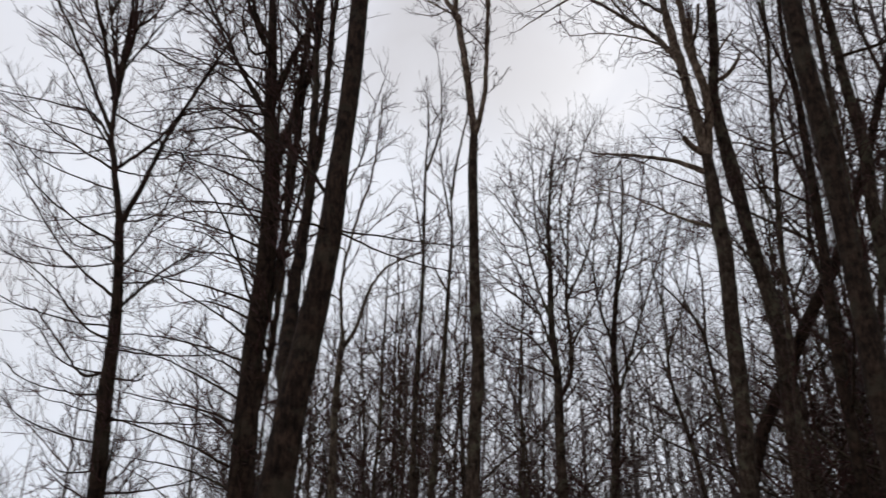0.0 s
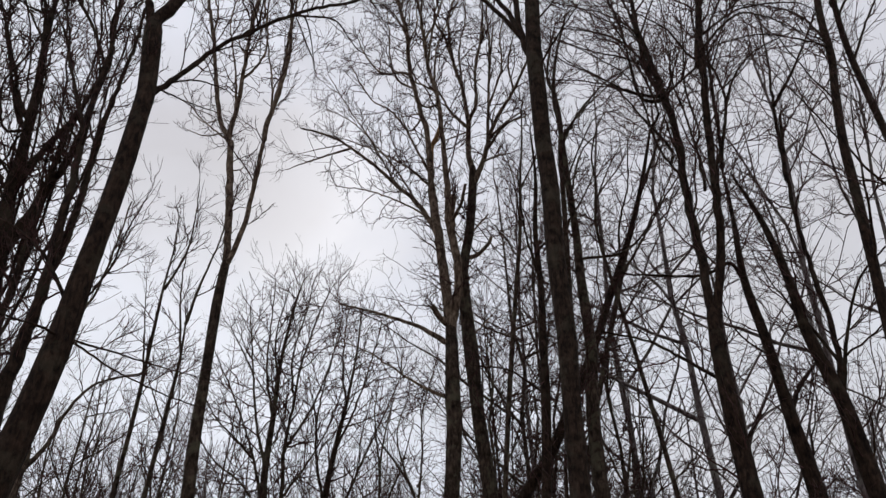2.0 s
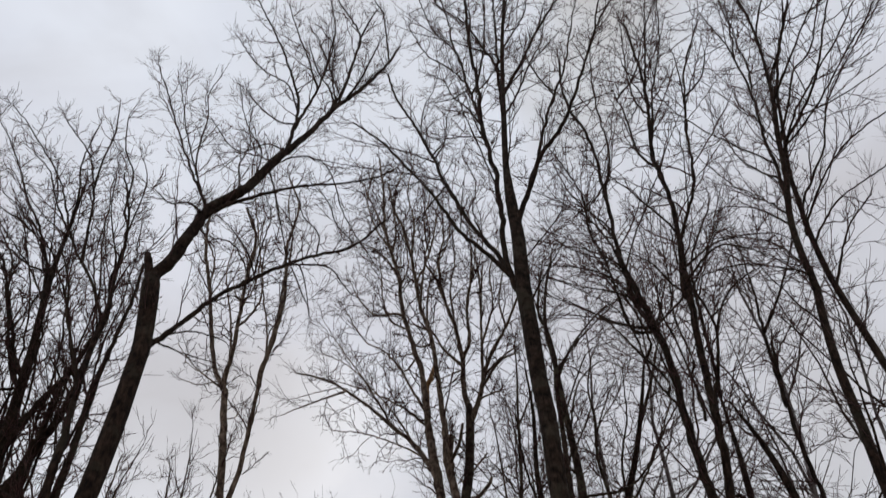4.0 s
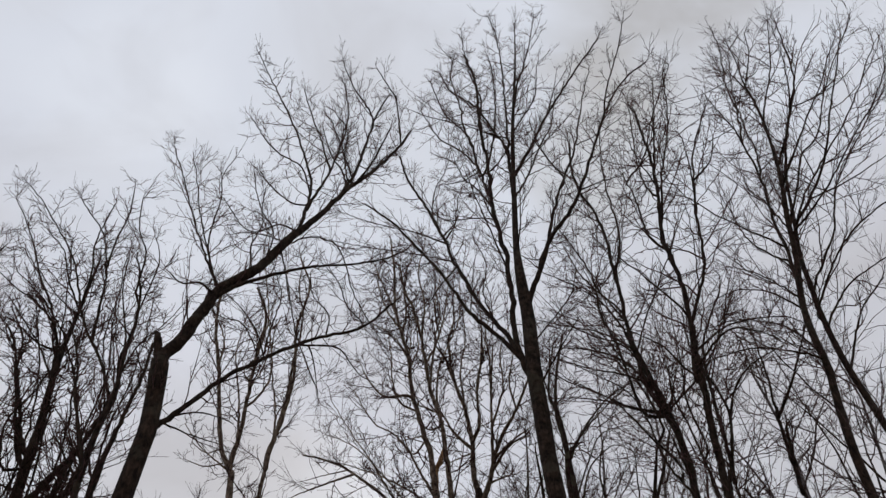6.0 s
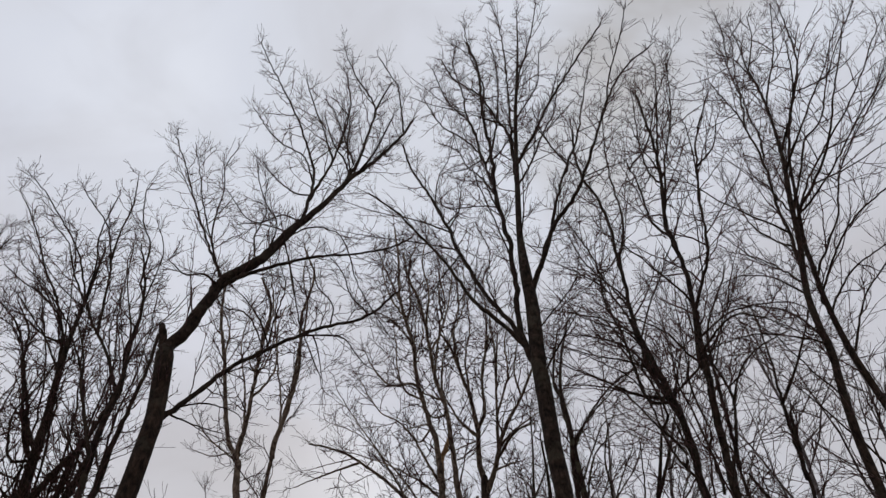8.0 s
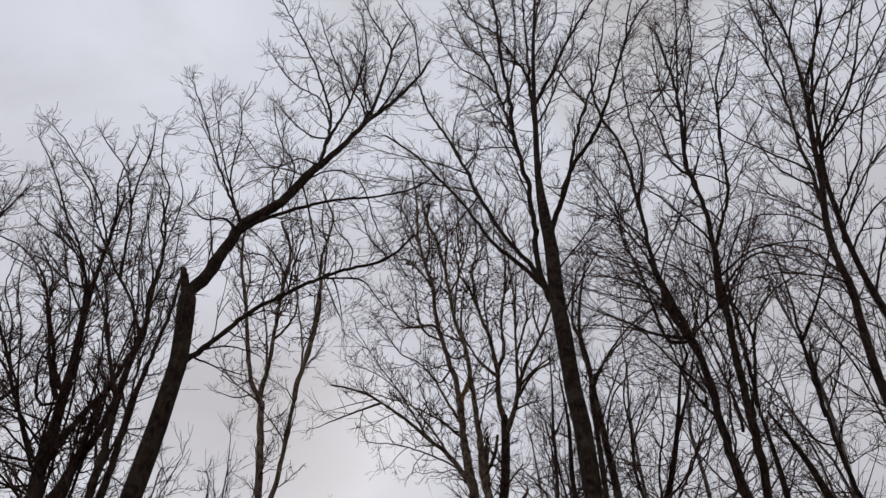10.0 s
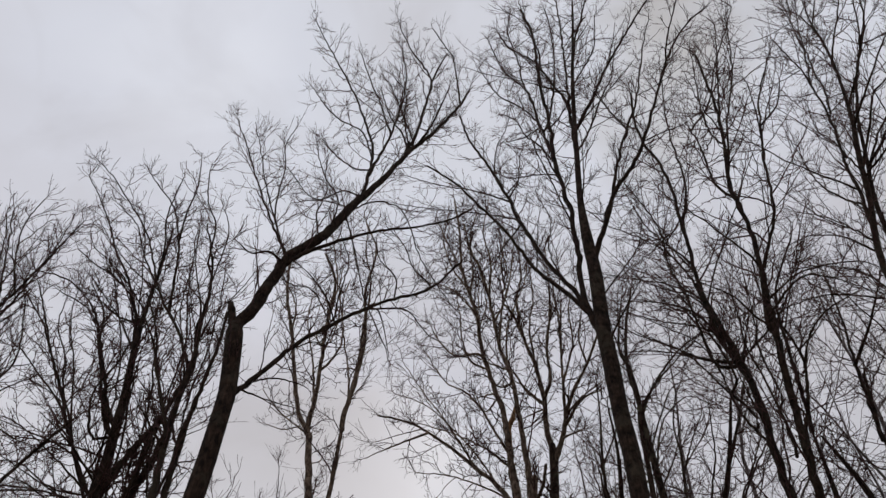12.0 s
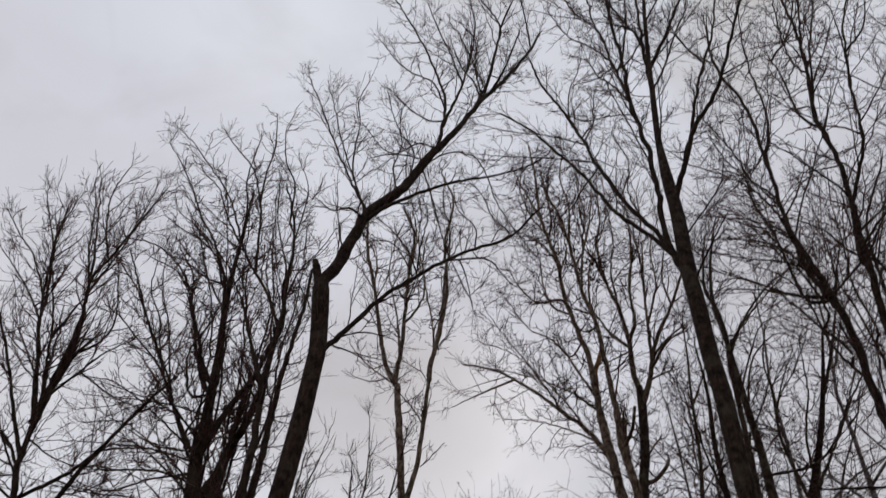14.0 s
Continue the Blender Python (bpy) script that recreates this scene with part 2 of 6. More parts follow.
# ---------- the ground ----------
def build_ground():
    rings = [0.002] + [0.4 * 1.14**n for n in range(70)]
    count = 72
    verts = []
    for r in rings:
        for n in range(count):
            a = 2 * math.pi * n / count
            x, y = r * math.cos(a), r * math.sin(a)
            verts.append((x, y, ground_height(x, y) if r < 120 else 0.0))
    i = np.arange(len(rings) - 1)[:, None] * count
    s = np.arange(count)[None, :]
    faces = np.stack([i + s, i + count + s, i + count + (s + 1) % count, i + (s + 1) % count], -1).reshape(-1, 4)
    ob = new("ground", mesh_of("ground", verts, faces))
    ob.data.materials.append(LITTER)
    return tagged(ob, "woodland floor under brown leaf litter and moss", "ground", kind="structure")


build_ground()


# ---------- trees ----------
def twig_pieces(limbs, density, reach, counts=(5, 3), steps=(6, 3, 2), fine=1.0, rise=0.6, crook=0.06, open_angle=44):
    """Tubes of the side branches and twigs, from a list of (path, radii, share left bare, length)."""
    pieces = []
    for path, radii, bare, size in limbs:
        each = max(2, int(round(size * (1 - bare) * density * min(1.0, max(0.4, radii[0] / (0.014 * fine))))))
        a, ra = sprout(path[None], radii[None], each, bare, reach * min(1.0, 0.4 + size * 0.2), open_angle, rise, steps[0], 0.0085 * fine, 0.0034 * fine, crook)
        b, rb = sprout(a, ra, counts[0], 0.15, reach * 0.46, open_angle * 0.9, rise * 0.6, steps[1], 0.0050 * fine, 0.0026 * fine, crook * 1.6)
        pieces += [tubes(a, ra, 3), tubes(b, rb, 3)]
        if counts[1]:
            c, rc = sprout(b, rb, counts[1], 0.15, reach * 0.17, open_angle * 0.75, rise * 0.4, steps[2], 0.0030 * fine, 0.0016 * fine, crook * 2.0)
            pieces.append(tubes(c, rc, 3))
    return pieces


def hang_twigs(limbs, top, density, reach, mat, label, **more):
    pieces = twig_pieces(limbs, density, reach, **more)
    return tagged(part("crown", mesh_of("crown", *joined(pieces)), mat, top, label), kind="stuff")


def seated(points, thick, path, radii, others):
    """A limb's points, led back to the middle of the stem that bears it where they begin beside it."""
    first = np.array(points[0])
    gaps = np.linalg.norm(path - first, axis=1)
    n = int(gaps.argmin())
    gap, seat = gaps[n] - 0.5 * radii[n], path[max(0, n - 1)]
    for way, wide in others:
        if wide < thick * 0.98:
            continue
        far = np.linalg.norm(way - first, axis=1)
        m = int(far.argmin())
        if far[m] < gap:
            gap, seat = far[m], way[max(0, m - 1)]
    if gap <= 0.012:
        seat = first
    # no second point so close to the seat that the limb would curl there
    rest = [p for p in points[:-1] if np.linalg.norm(np.array(p) - seat) > 0.13] + [points[-1]]
    if len(rest) > 1 and np.dot(np.array(rest[0]) - seat, np.array(rest[1]) - np.array(rest[0])) < 0:
        rest = rest[1:]
    return [tuple(seat), *rest]


def tree(spec, mat, label, density=4.5, reach=1.2, bare_trunk=0.6, shoots=0.8, first_shoot=0.35, shoot_reach=1.8, limb_bark=None, **more):
    """A tree from its base, its trunk, the trunk's radii and its limbs, with long shoots between them."""
    (x, y), trunk_points, trunk_radii, limbs = spec
    top = new("bare_tree")
    top.location = (x, y, ground_height(x, y) - 0.05)
    tagged(top, label, "tree", "bare trees")
    count = 84
    path, size = curve_through(trunk_points, count)
    run = np.r_[0, np.cumsum(np.linalg.norm(np.diff(np.array(trunk_points), axis=0), axis=1))]
    radii = np.interp(np.linspace(0, 1, count), run / run[-1], trunk_radii)
    radii = radii * (1 + 0.04 * np.sin(np.linspace(0, 17, count) + x) * np.cos(np.linspace(0, 11, count) + y))
    radii[0] *= 1.35
    radii[-1] *= 0.7
    part("trunk", mesh_of("trunk", *tubes(path[None], radii[None], 16, 0.011, 0.07)), mat, top)
    bearing = [(path, radii, bare_trunk, size)]
    rough_ways = [(curve_through(points, 24)[0], r0) for _, r0, _, points in limbs]
    for number, (kind, r0, r1, points) in enumerate(limbs):
        points = seated(points, r0, path, radii, [w for m, w in enumerate(rough_ways) if m != number])
        n = 8 + 4 * len(points)
        way, long = curve_through(points, n)
        fall = np.linspace(0, 1, n) ** 0.62
        thick = r0 * (1 - fall) + r1 * fall
        if kind == "limb":
            way[1:] += min(0.007, 0.05 * long / n) * rng.normal(size=(n - 1, 3))
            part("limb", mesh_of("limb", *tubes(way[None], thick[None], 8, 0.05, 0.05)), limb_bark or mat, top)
            bearing.append((way, thick, 0.12, long))
        else:
            thick[-1] *= 0.35
            way[-1] += 0.02 * rng.normal(size=3)
            look_of = ("snapped dark stub with a ragged end", mat) if kind == "broken_stub" else ("pale orange splintered wood", SPLIT_WOOD)
            part(kind, mesh_of(kind, *tubes(way[None], thick[None], 9, 0.12)), look_of[1], top, look_of[0])
    for way, thick, bare, long in list(bearing):
        start = first_shoot if way is path else 0.1
        number = int(round(long * (1 - start) * shoots))
        if number < 1:
            continue
        shoot, wide = sprout(way[None], thick[None], number, start, shoot_reach * min(1.0, 0.4 + long * 0.12), 52, more.get("rise", 0.6) * 0.8, 9, 0.010, 0.003, more.get("crook", 0.06) * 0.8)
        for a, r in zip(shoot, wide):
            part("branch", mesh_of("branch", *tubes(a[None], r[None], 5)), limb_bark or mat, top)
            bearing.append((a, r, 0.15, float(np.linalg.norm(a[-1] - a[0]))))
    hang_twigs(bearing, top, density, reach, TWIG, "fine bare reddish brown twigs", **more)
    return top


def stem(x, y, points, radii):
    """The plan of a tree: its base, the line of its trunk from there, the trunk's radii and room for its limbs."""
    return (x, y), points, radii, []


def grow(plan, kind, thick, thin, *points):
    """A limb or stub on a plan, from its thick end to its thin end."""
    plan[3].append((kind, thick, thin, points))


SNAPPED = stem(-1.06, 4.76, [(0.00, 0.00, 0.00), (0.05, 0.01, 1.32), (0.21, 0.03, 2.78), (0.26, 0.03, 3.27), (0.31, 0.04, 3.64), (0.36, 0.04, 4.02), (0.40, 0.04, 4.38), (0.43, 0.04, 4.77), (0.46, 0.04, 5.17), (0.48, 0.04, 5.62), (0.49, 0.04, 6.07), (0.49, 0.05, 6.24), (0.46, 0.04, 6.61), (0.43, 0.04, 6.90)],
    [0.112, 0.100, 0.090, 0.086, 0.082, 0.077, 0.072, 0.067, 0.063, 0.061, 0.060, 0.060, 0.063, 0.063])
grow(SNAPPED, 'limb', 0.051, 0.041, (0.44, 0.04, 6.69), (0.44, 0.04, 6.91), (0.51, 0.05, 7.07), (0.60, 0.06, 7.47), (0.69, 0.07, 7.85), (0.93, 0.08, 8.24), (1.16, 0.08, 8.83))
grow(SNAPPED, 'limb', 0.008, 0.003, (0.43, 0.02, 4.31), (0.47, 0.02, 4.30), (0.70, 0.13, 4.33), (0.96, 0.24, 4.35), (1.24, 0.32, 4.36))
grow(SNAPPED, 'limb', 0.008, 0.003, (0.48, 0.02, 4.30), (0.71, 0.01, 4.16), (0.97, -0.03, 4.05), (1.15, -0.08, 3.98))
grow(SNAPPED, 'limb', 0.008, 0.003, (0.46, 0.02, 4.55), (0.51, 0.03, 4.57), (0.55, 0.12, 4.87), (0.58, 0.21, 5.20), (0.66, 0.31, 5.64))
grow(SNAPPED, 'limb', 0.013, 0.006, (0.46, 0.02, 4.55), (0.39, 0.01, 4.56), (0.19, 0.11, 4.86), (-0.04, 0.21, 5.09), (-0.34, 0.26, 5.22), (-0.65, 0.31, 5.21))
grow(SNAPPED, 'limb', 0.009, 0.003, (0.43, 0.02, 4.31), (0.40, 0.01, 4.30), (0.25, -0.11, 4.29), (0.01, -0.26, 4.24), (-0.29, -0.45, 4.16), (-0.47, -0.61, 3.90))
grow(SNAPPED, 'limb', 0.037, 0.013, (1.16, 0.08, 8.83), (1.38, 0.09, 9.33), (1.60, 0.10, 9.93), (1.87, 0.08, 10.46), (2.12, 0.06, 11.05), (2.27, 0.05, 11.55))
grow(SNAPPED, 'broken_stub', 0.052, 0.026, (0.46, 0.04, 6.58), (0.425, 0.04, 6.82), (0.385, 0.035, 6.98), (0.352, 0.03, 7.12))
grow(SNAPPED, 'limb', 0.023, 0.010, (0.50, 0.05, 6.20), (0.61, 0.10, 6.39), (0.75, 0.16, 6.70), (0.91, 0.20, 7.01), (1.14, 0.24, 7.33), (1.42, 0.27, 7.66), (1.65, 0.29, 7.87), (1.93, 0.29, 8.09), (2.18, 0.28, 8.51))
grow(SNAPPED, 'limb', 0.022, 0.006, (0.67, 0.07, 7.77), (0.83, 0.03, 7.91), (1.16, -0.02, 8.16), (1.43, -0.08, 8.28), (1.70, -0.15, 8.33), (1.97, -0.24, 8.41), (2.15, -0.33, 8.52))
grow(SNAPPED, 'limb', 0.009, 0.004, (1.13, 0.08, 8.75), (1.34, 0.12, 8.99), (1.56, 0.16, 9.05), (1.68, 0.19, 8.89), (1.82, 0.23, 8.41), (2.12, 0.23, 7.81))
grow(SNAPPED, 'limb', 0.013, 0.005, (0.67, 0.07, 7.86), (0.54, -0.08, 7.67), (0.42, -0.23, 7.42), (0.32, -0.38, 7.32))
grow(SNAPPED, 'limb', 0.009, 0.003, (1.15, 0.08, 8.73), (1.22, -0.03, 7.93), (1.31, -0.13, 7.32), (1.45, -0.24, 6.78), (1.51, -0.35, 6.41))
grow(SNAPPED, 'limb', 0.019, 0.006, (1.24, 0.08, 9.03), (1.26, 0.13, 9.54), (1.26, 0.18, 10.07), (1.16, 0.23, 10.60), (1.02, 0.28, 11.21), (0.83, 0.33, 11.84), (0.64, 0.38, 12.44), (0.47, 0.41, 12.93), (0.35, 0.44, 13.39))
grow(SNAPPED, 'limb', 0.018, 0.005, (1.29, 0.13, 9.53), (1.42, 0.05, 10.17), (1.49, -0.02, 10.70), (1.51, -0.09, 11.27), (1.41, -0.15, 11.92))
grow(SNAPPED, 'limb', 0.013, 0.006, (1.42, 0.05, 10.15), (1.30, 0.11, 10.82), (1.16, 0.16, 11.40), (0.99, 0.20, 12.18))
grow(SNAPPED, 'limb', 0.021, 0.007, (1.62, 0.10, 10.02), (1.70, 0.13, 10.45), (1.77, 0.17, 11.07), (1.86, 0.20, 11.87), (1.75, 0.26, 12.44), (1.59, 0.33, 12.98), (1.42, 0.38, 13.78))
grow(SNAPPED, 'limb', 0.018, 0.008, (1.86, 0.20, 11.87), (1.92, 0.12, 12.13), (2.00, 0.03, 12.40))
grow(SNAPPED, 'limb', 0.015, 0.007, (1.71, 0.09, 10.15), (1.81, -0.19, 10.19), (1.90, -0.49, 10.41))
grow(SNAPPED, 'limb', 0.013, 0.008, (1.79, 0.08, 10.28), (1.91, 0.13, 10.63), (2.02, 0.18, 11.03))
grow(SNAPPED, 'limb', 0.012, 0.006, (2.19, 0.06, 11.27), (2.11, -0.03, 11.61), (2.04, -0.12, 12.00), (1.95, -0.20, 12.00), (1.75, -0.27, 12.34))
grow(SNAPPED, 'limb', 0.013, 0.005, (1.62, 0.10, 10.00), (1.55, 0.11, 10.33), (1.41, 0.12, 10.65), (1.27, 0.13, 11.26))
grow(SNAPPED, 'limb', 0.011, 0.005, (1.66, 0.11, 10.12), (1.54, -0.02, 10.35), (1.51, -0.15, 10.74), (1.36, -0.27, 10.81))
grow(SNAPPED, 'limb', 0.011, 0.006, (1.67, 0.12, 10.23), (1.54, 0.27, 11.12), (1.42, 0.41, 11.90), (1.31, 0.55, 12.50))
grow(SNAPPED, 'limb', 0.010, 0.006, (1.27, 0.16, 9.80), (1.16, 0.27, 10.45), (1.02, 0.38, 10.76), (0.90, 0.48, 11.01), (0.70, 0.58, 11.43), (0.51, 0.67, 11.97))
grow(SNAPPED, 'limb', 0.010, 0.005, (1.30, 0.13, 9.50), (1.11, 0.23, 9.67), (0.91, 0.32, 9.99), (0.74, 0.39, 10.36))
grow(SNAPPED, 'limb', 0.009, 0.004, (1.24, 0.09, 9.11), (1.04, 0.04, 8.94), (0.86, -0.02, 8.64), (0.73, -0.08, 8.58), (0.60, -0.14, 8.70), (0.51, -0.20, 8.76))
grow(SNAPPED, 'limb', 0.009, 0.004, (1.14, 0.08, 8.82), (0.96, 0.26, 9.04), (0.76, 0.43, 9.25), (0.59, 0.59, 9.37))
grow(SNAPPED, 'limb', 0.012, 0.005, (0.65, 0.04, 7.84), (0.49, 0.11, 8.31), (0.37, 0.18, 8.69), (0.24, 0.23, 9.12), (0.05, 0.28, 9.73), (-0.15, 0.33, 10.30))
grow(SNAPPED, 'limb', 0.010, 0.004, (0.65, 0.04, 7.86), (0.51, -0.03, 8.21), (0.49, -0.08, 8.46), (0.49, -0.13, 8.83), (0.45, -0.19, 9.13), (0.51, -0.24, 9.41))
grow(SNAPPED, 'limb', 0.008, 0.004, (0.50, -0.03, 8.20), (0.36, -0.00, 8.71), (0.25, 0.03, 9.18), (0.09, 0.04, 9.80))
grow(SNAPPED, 'limb', 0.009, 0.005, (0.92, 0.08, 8.31), (0.84, 0.18, 8.72), (0.89, 0.28, 9.28), (0.77, 0.38, 9.91), (0.70, 0.47, 10.38))
grow(SNAPPED, 'limb', 0.009, 0.004, (1.00, 0.08, 8.43), (1.00, -0.06, 8.64), (0.86, -0.19, 8.73), (0.84, -0.33, 8.89))
grow(SNAPPED, 'limb', 0.008, 0.003, (1.49, 0.28, 7.67), (1.57, 0.40, 7.58), (1.65, 0.53, 7.39))
grow(SNAPPED, 'limb', 0.010, 0.004, (1.46, 0.28, 7.66), (1.73, 0.35, 7.81), (1.87, 0.43, 7.76), (1.98, 0.51, 7.72), (2.12, 0.58, 7.75))
grow(SNAPPED, 'limb', 0.008, 0.003, (0.66, 0.12, 6.49), (0.78, 0.04, 6.43), (0.94, -0.04, 6.34), (1.02, -0.13, 6.22))
grow(SNAPPED, 'limb', 0.008, 0.003, (0.60, 0.09, 6.36), (0.80, 0.24, 6.40), (0.98, 0.38, 6.51))
grow(SNAPPED, 'limb', 0.008, 0.003, (0.87, 0.19, 6.93), (1.00, 0.23, 7.07), (1.09, 0.28, 7.11), (1.20, 0.33, 7.28))
grow(SNAPPED, 'limb', 0.008, 0.003, (1.14, 0.24, 7.31), (1.05, 0.16, 7.54), (0.88, 0.07, 7.68), (0.68, -0.03, 7.73))
grow(SNAPPED, 'limb', 0.008, 0.004, (1.11, 0.24, 7.30), (0.95, 0.38, 7.85), (0.75, 0.50, 8.04), (0.54, 0.62, 8.30))
grow(SNAPPED, 'limb', 0.008, 0.004, (1.16, 0.25, 7.33), (1.16, 0.29, 7.80), (1.20, 0.33, 8.26), (1.10, 0.38, 8.72))
grow(SNAPPED, 'limb', 0.008, 0.004, (1.70, 0.29, 7.91), (1.63, 0.38, 8.26), (1.49, 0.49, 8.62), (1.44, 0.58, 9.09))
grow(SNAPPED, 'limb', 0.009, 0.004, (1.92, 0.29, 8.13), (1.77, 0.28, 8.31), (1.66, 0.24, 8.58), (1.49, 0.22, 8.77))
grow(SNAPPED, 'limb', 0.060, 0.010, (0.26, 0.05, 3.25), (0.22, 0.06, 3.35), (0.19, 0.10, 3.48), (0.17, 0.24, 3.76), (0.16, 0.34, 4.06), (0.17, 0.39, 4.36), (0.19, 0.44, 4.72), (0.19, 0.46, 4.96), (0.18, 0.48, 5.22), (0.17, 0.50, 5.45), (0.17, 0.52, 5.70), (0.15, 0.54, 5.91), (0.14, 0.56, 6.18), (0.13, 0.58, 6.42), (0.13, 0.60, 6.70), (0.14, 0.62, 7.03), (0.11, 0.64, 7.44), (0.09, 0.66, 7.82))
grow(SNAPPED, 'limb', 0.034, 0.012, (0.19, 0.44, 4.93), (0.21, 0.51, 5.10), (0.22, 0.54, 5.27), (0.23, 0.57, 5.52), (0.23, 0.60, 5.78), (0.23, 0.63, 6.06), (0.23, 0.66, 6.35), (0.24, 0.69, 6.67), (0.26, 0.72, 7.02), (0.28, 0.75, 7.45), (0.27, 0.78, 7.84))
grow(SNAPPED, 'limb', 0.017, 0.006, (0.14, 0.57, 6.18), (0.07, 0.60, 6.42), (-0.03, 0.63, 6.71), (-0.13, 0.66, 6.98), (-0.19, 0.69, 7.29), (-0.29, 0.72, 7.57), (-0.41, 0.75, 7.85))

CLUMP = stem(-1.32, 6.05, [(0.00, 0.00, 0.00), (0.00, 0.00, 1.57), (0.01, 0.00, 3.13), (0.01, 0.00, 3.79), (0.01, 0.00, 4.31), (0.03, 0.01, 4.92), (0.01, 0.00, 5.59), (-0.06, -0.01, 6.15), (-0.06, -0.01, 6.39), (-0.09, -0.02, 6.82), (-0.12, -0.03, 7.20), (-0.17, -0.04, 7.59), (-0.21, -0.05, 8.09), (-0.23, -0.05, 8.66), (-0.26, -0.06, 9.39)],
    [0.111, 0.099, 0.086, 0.080, 0.073, 0.067, 0.061, 0.050, 0.045, 0.040, 0.035, 0.029, 0.023, 0.017, 0.010])
grow(CLUMP, 'limb', 0.032, 0.021, (0.02, 0.01, 4.31), (0.09, 0.14, 4.73), (0.11, 0.27, 5.52), (0.10, 0.39, 6.54), (0.10, 0.51, 7.51))
grow(CLUMP, 'limb', 0.014, 0.006, (0.01, 0.00, 4.31), (-0.21, 0.12, 4.92), (-0.45, 0.22, 5.44), (-0.79, 0.28, 5.91))
grow(CLUMP, 'limb', 0.016, 0.007, (-0.06, -0.01, 6.19), (-0.11, -0.03, 6.18), (-0.26, -0.01, 6.45), (-0.44, -0.00, 6.78), (-0.60, 0.00, 7.13), (-0.80, -0.00, 7.50), (-0.98, -0.01, 7.89), (-1.18, -0.04, 8.31))
grow(CLUMP, 'limb', 0.015, 0.005, (-0.09, -0.02, 6.75), (-0.12, -0.03, 6.75), (-0.33, 0.04, 7.29), (-0.49, 0.12, 7.84), (-0.74, 0.17, 8.31), (-1.07, 0.18, 8.51))
grow(CLUMP, 'limb', 0.010, 0.004, (-0.42, -0.00, 6.75), (-0.40, 0.01, 6.79), (-0.63, -0.01, 7.52), (-0.79, -0.01, 7.94), (-0.87, 0.02, 8.44))
grow(CLUMP, 'limb', 0.010, 0.004, (-0.18, -0.02, 6.28), (-0.53, 0.10, 6.61), (-0.91, 0.21, 6.94), (-1.19, 0.33, 7.07))
grow(CLUMP, 'limb', 0.010, 0.004, (-0.13, -0.03, 6.17), (-0.39, 0.07, 6.26), (-0.72, 0.13, 6.49), (-1.03, 0.19, 6.48))
grow(CLUMP, 'limb', 0.010, 0.004, (-0.06, -0.01, 5.99), (-0.38, 0.18, 6.03), (-0.68, 0.37, 6.02), (-0.96, 0.56, 6.17))
grow(CLUMP, 'limb', 0.020, 0.005, (-0.17, -0.04, 7.59), (-0.26, -0.02, 8.05), (-0.39, -0.00, 8.41), (-0.52, 0.00, 8.71), (-0.69, 0.00, 8.99), (-0.86, -0.01, 9.37), (-1.07, -0.04, 9.75), (-1.24, -0.06, 10.01))
grow(CLUMP, 'limb', 0.050, 0.007, (0.01, 0.00, 5.59), (0.16, -0.02, 6.15), (0.27, -0.06, 6.62), (0.30, -0.10, 6.87), (0.32, -0.16, 7.25), (0.35, -0.20, 7.54), (0.30, -0.27, 7.88), (0.32, -0.32, 8.21), (0.25, -0.39, 8.67), (0.11, -0.47, 9.10))
grow(CLUMP, 'limb', 0.017, 0.005, (0.30, -0.11, 6.89), (0.13, -0.06, 7.29), (-0.02, -0.01, 7.77), (-0.28, 0.01, 8.31), (-0.51, 0.03, 8.66), (-0.70, 0.05, 8.88), (-0.93, 0.06, 9.08))
grow(CLUMP, 'limb', 0.041, 0.008, (-0.06, -0.01, 6.14), (0.03, -0.03, 6.48), (0.13, -0.04, 6.76), (0.22, -0.05, 7.01), (0.29, -0.07, 7.39), (0.32, -0.10, 7.85))
grow(CLUMP, 'limb', 0.018, 0.005, (0.35, -0.20, 7.53), (0.14, -0.21, 7.86), (0.01, -0.20, 8.07), (-0.11, -0.19, 8.29), (-0.23, -0.18, 8.58), (-0.37, -0.18, 8.96), (-0.48, -0.18, 9.20), (-0.72, -0.22, 9.53), (-0.93, -0.26, 9.79), (-1.12, -0.30, 9.98))
grow(CLUMP, 'limb', 0.017, 0.005, (0.01, -0.20, 8.07), (-0.04, -0.24, 8.50), (-0.09, -0.28, 8.86), (-0.19, -0.33, 9.21), (-0.27, -0.38, 9.40), (-0.42, -0.45, 9.53), (-0.55, -0.52, 9.64))
grow(CLUMP, 'limb', 0.012, 0.005, (-0.15, -0.31, 9.07), (-0.11, -0.46, 9.25), (-0.07, -0.62, 9.43), (-0.10, -0.79, 9.70))
grow(CLUMP, 'limb', 0.013, 0.004, (0.33, -0.24, 7.77), (0.28, -0.36, 8.06), (0.13, -0.50, 8.48), (0.08, -0.62, 8.84))
grow(CLUMP, 'limb', 0.011, 0.004, (0.30, -0.34, 8.41), (0.34, -0.55, 8.49), (0.37, -0.76, 8.65), (0.33, -0.99, 8.60))
grow(CLUMP, 'limb', 0.010, 0.005, (0.32, -0.16, 7.25), (0.23, -0.13, 7.72), (0.10, -0.11, 8.14), (0.06, -0.08, 8.48), (0.04, -0.05, 8.88))
grow(CLUMP, 'limb', 0.012, 0.005, (-0.27, -0.01, 8.11), (-0.51, 0.14, 8.30), (-0.76, 0.29, 8.64), (-0.97, 0.44, 8.85))
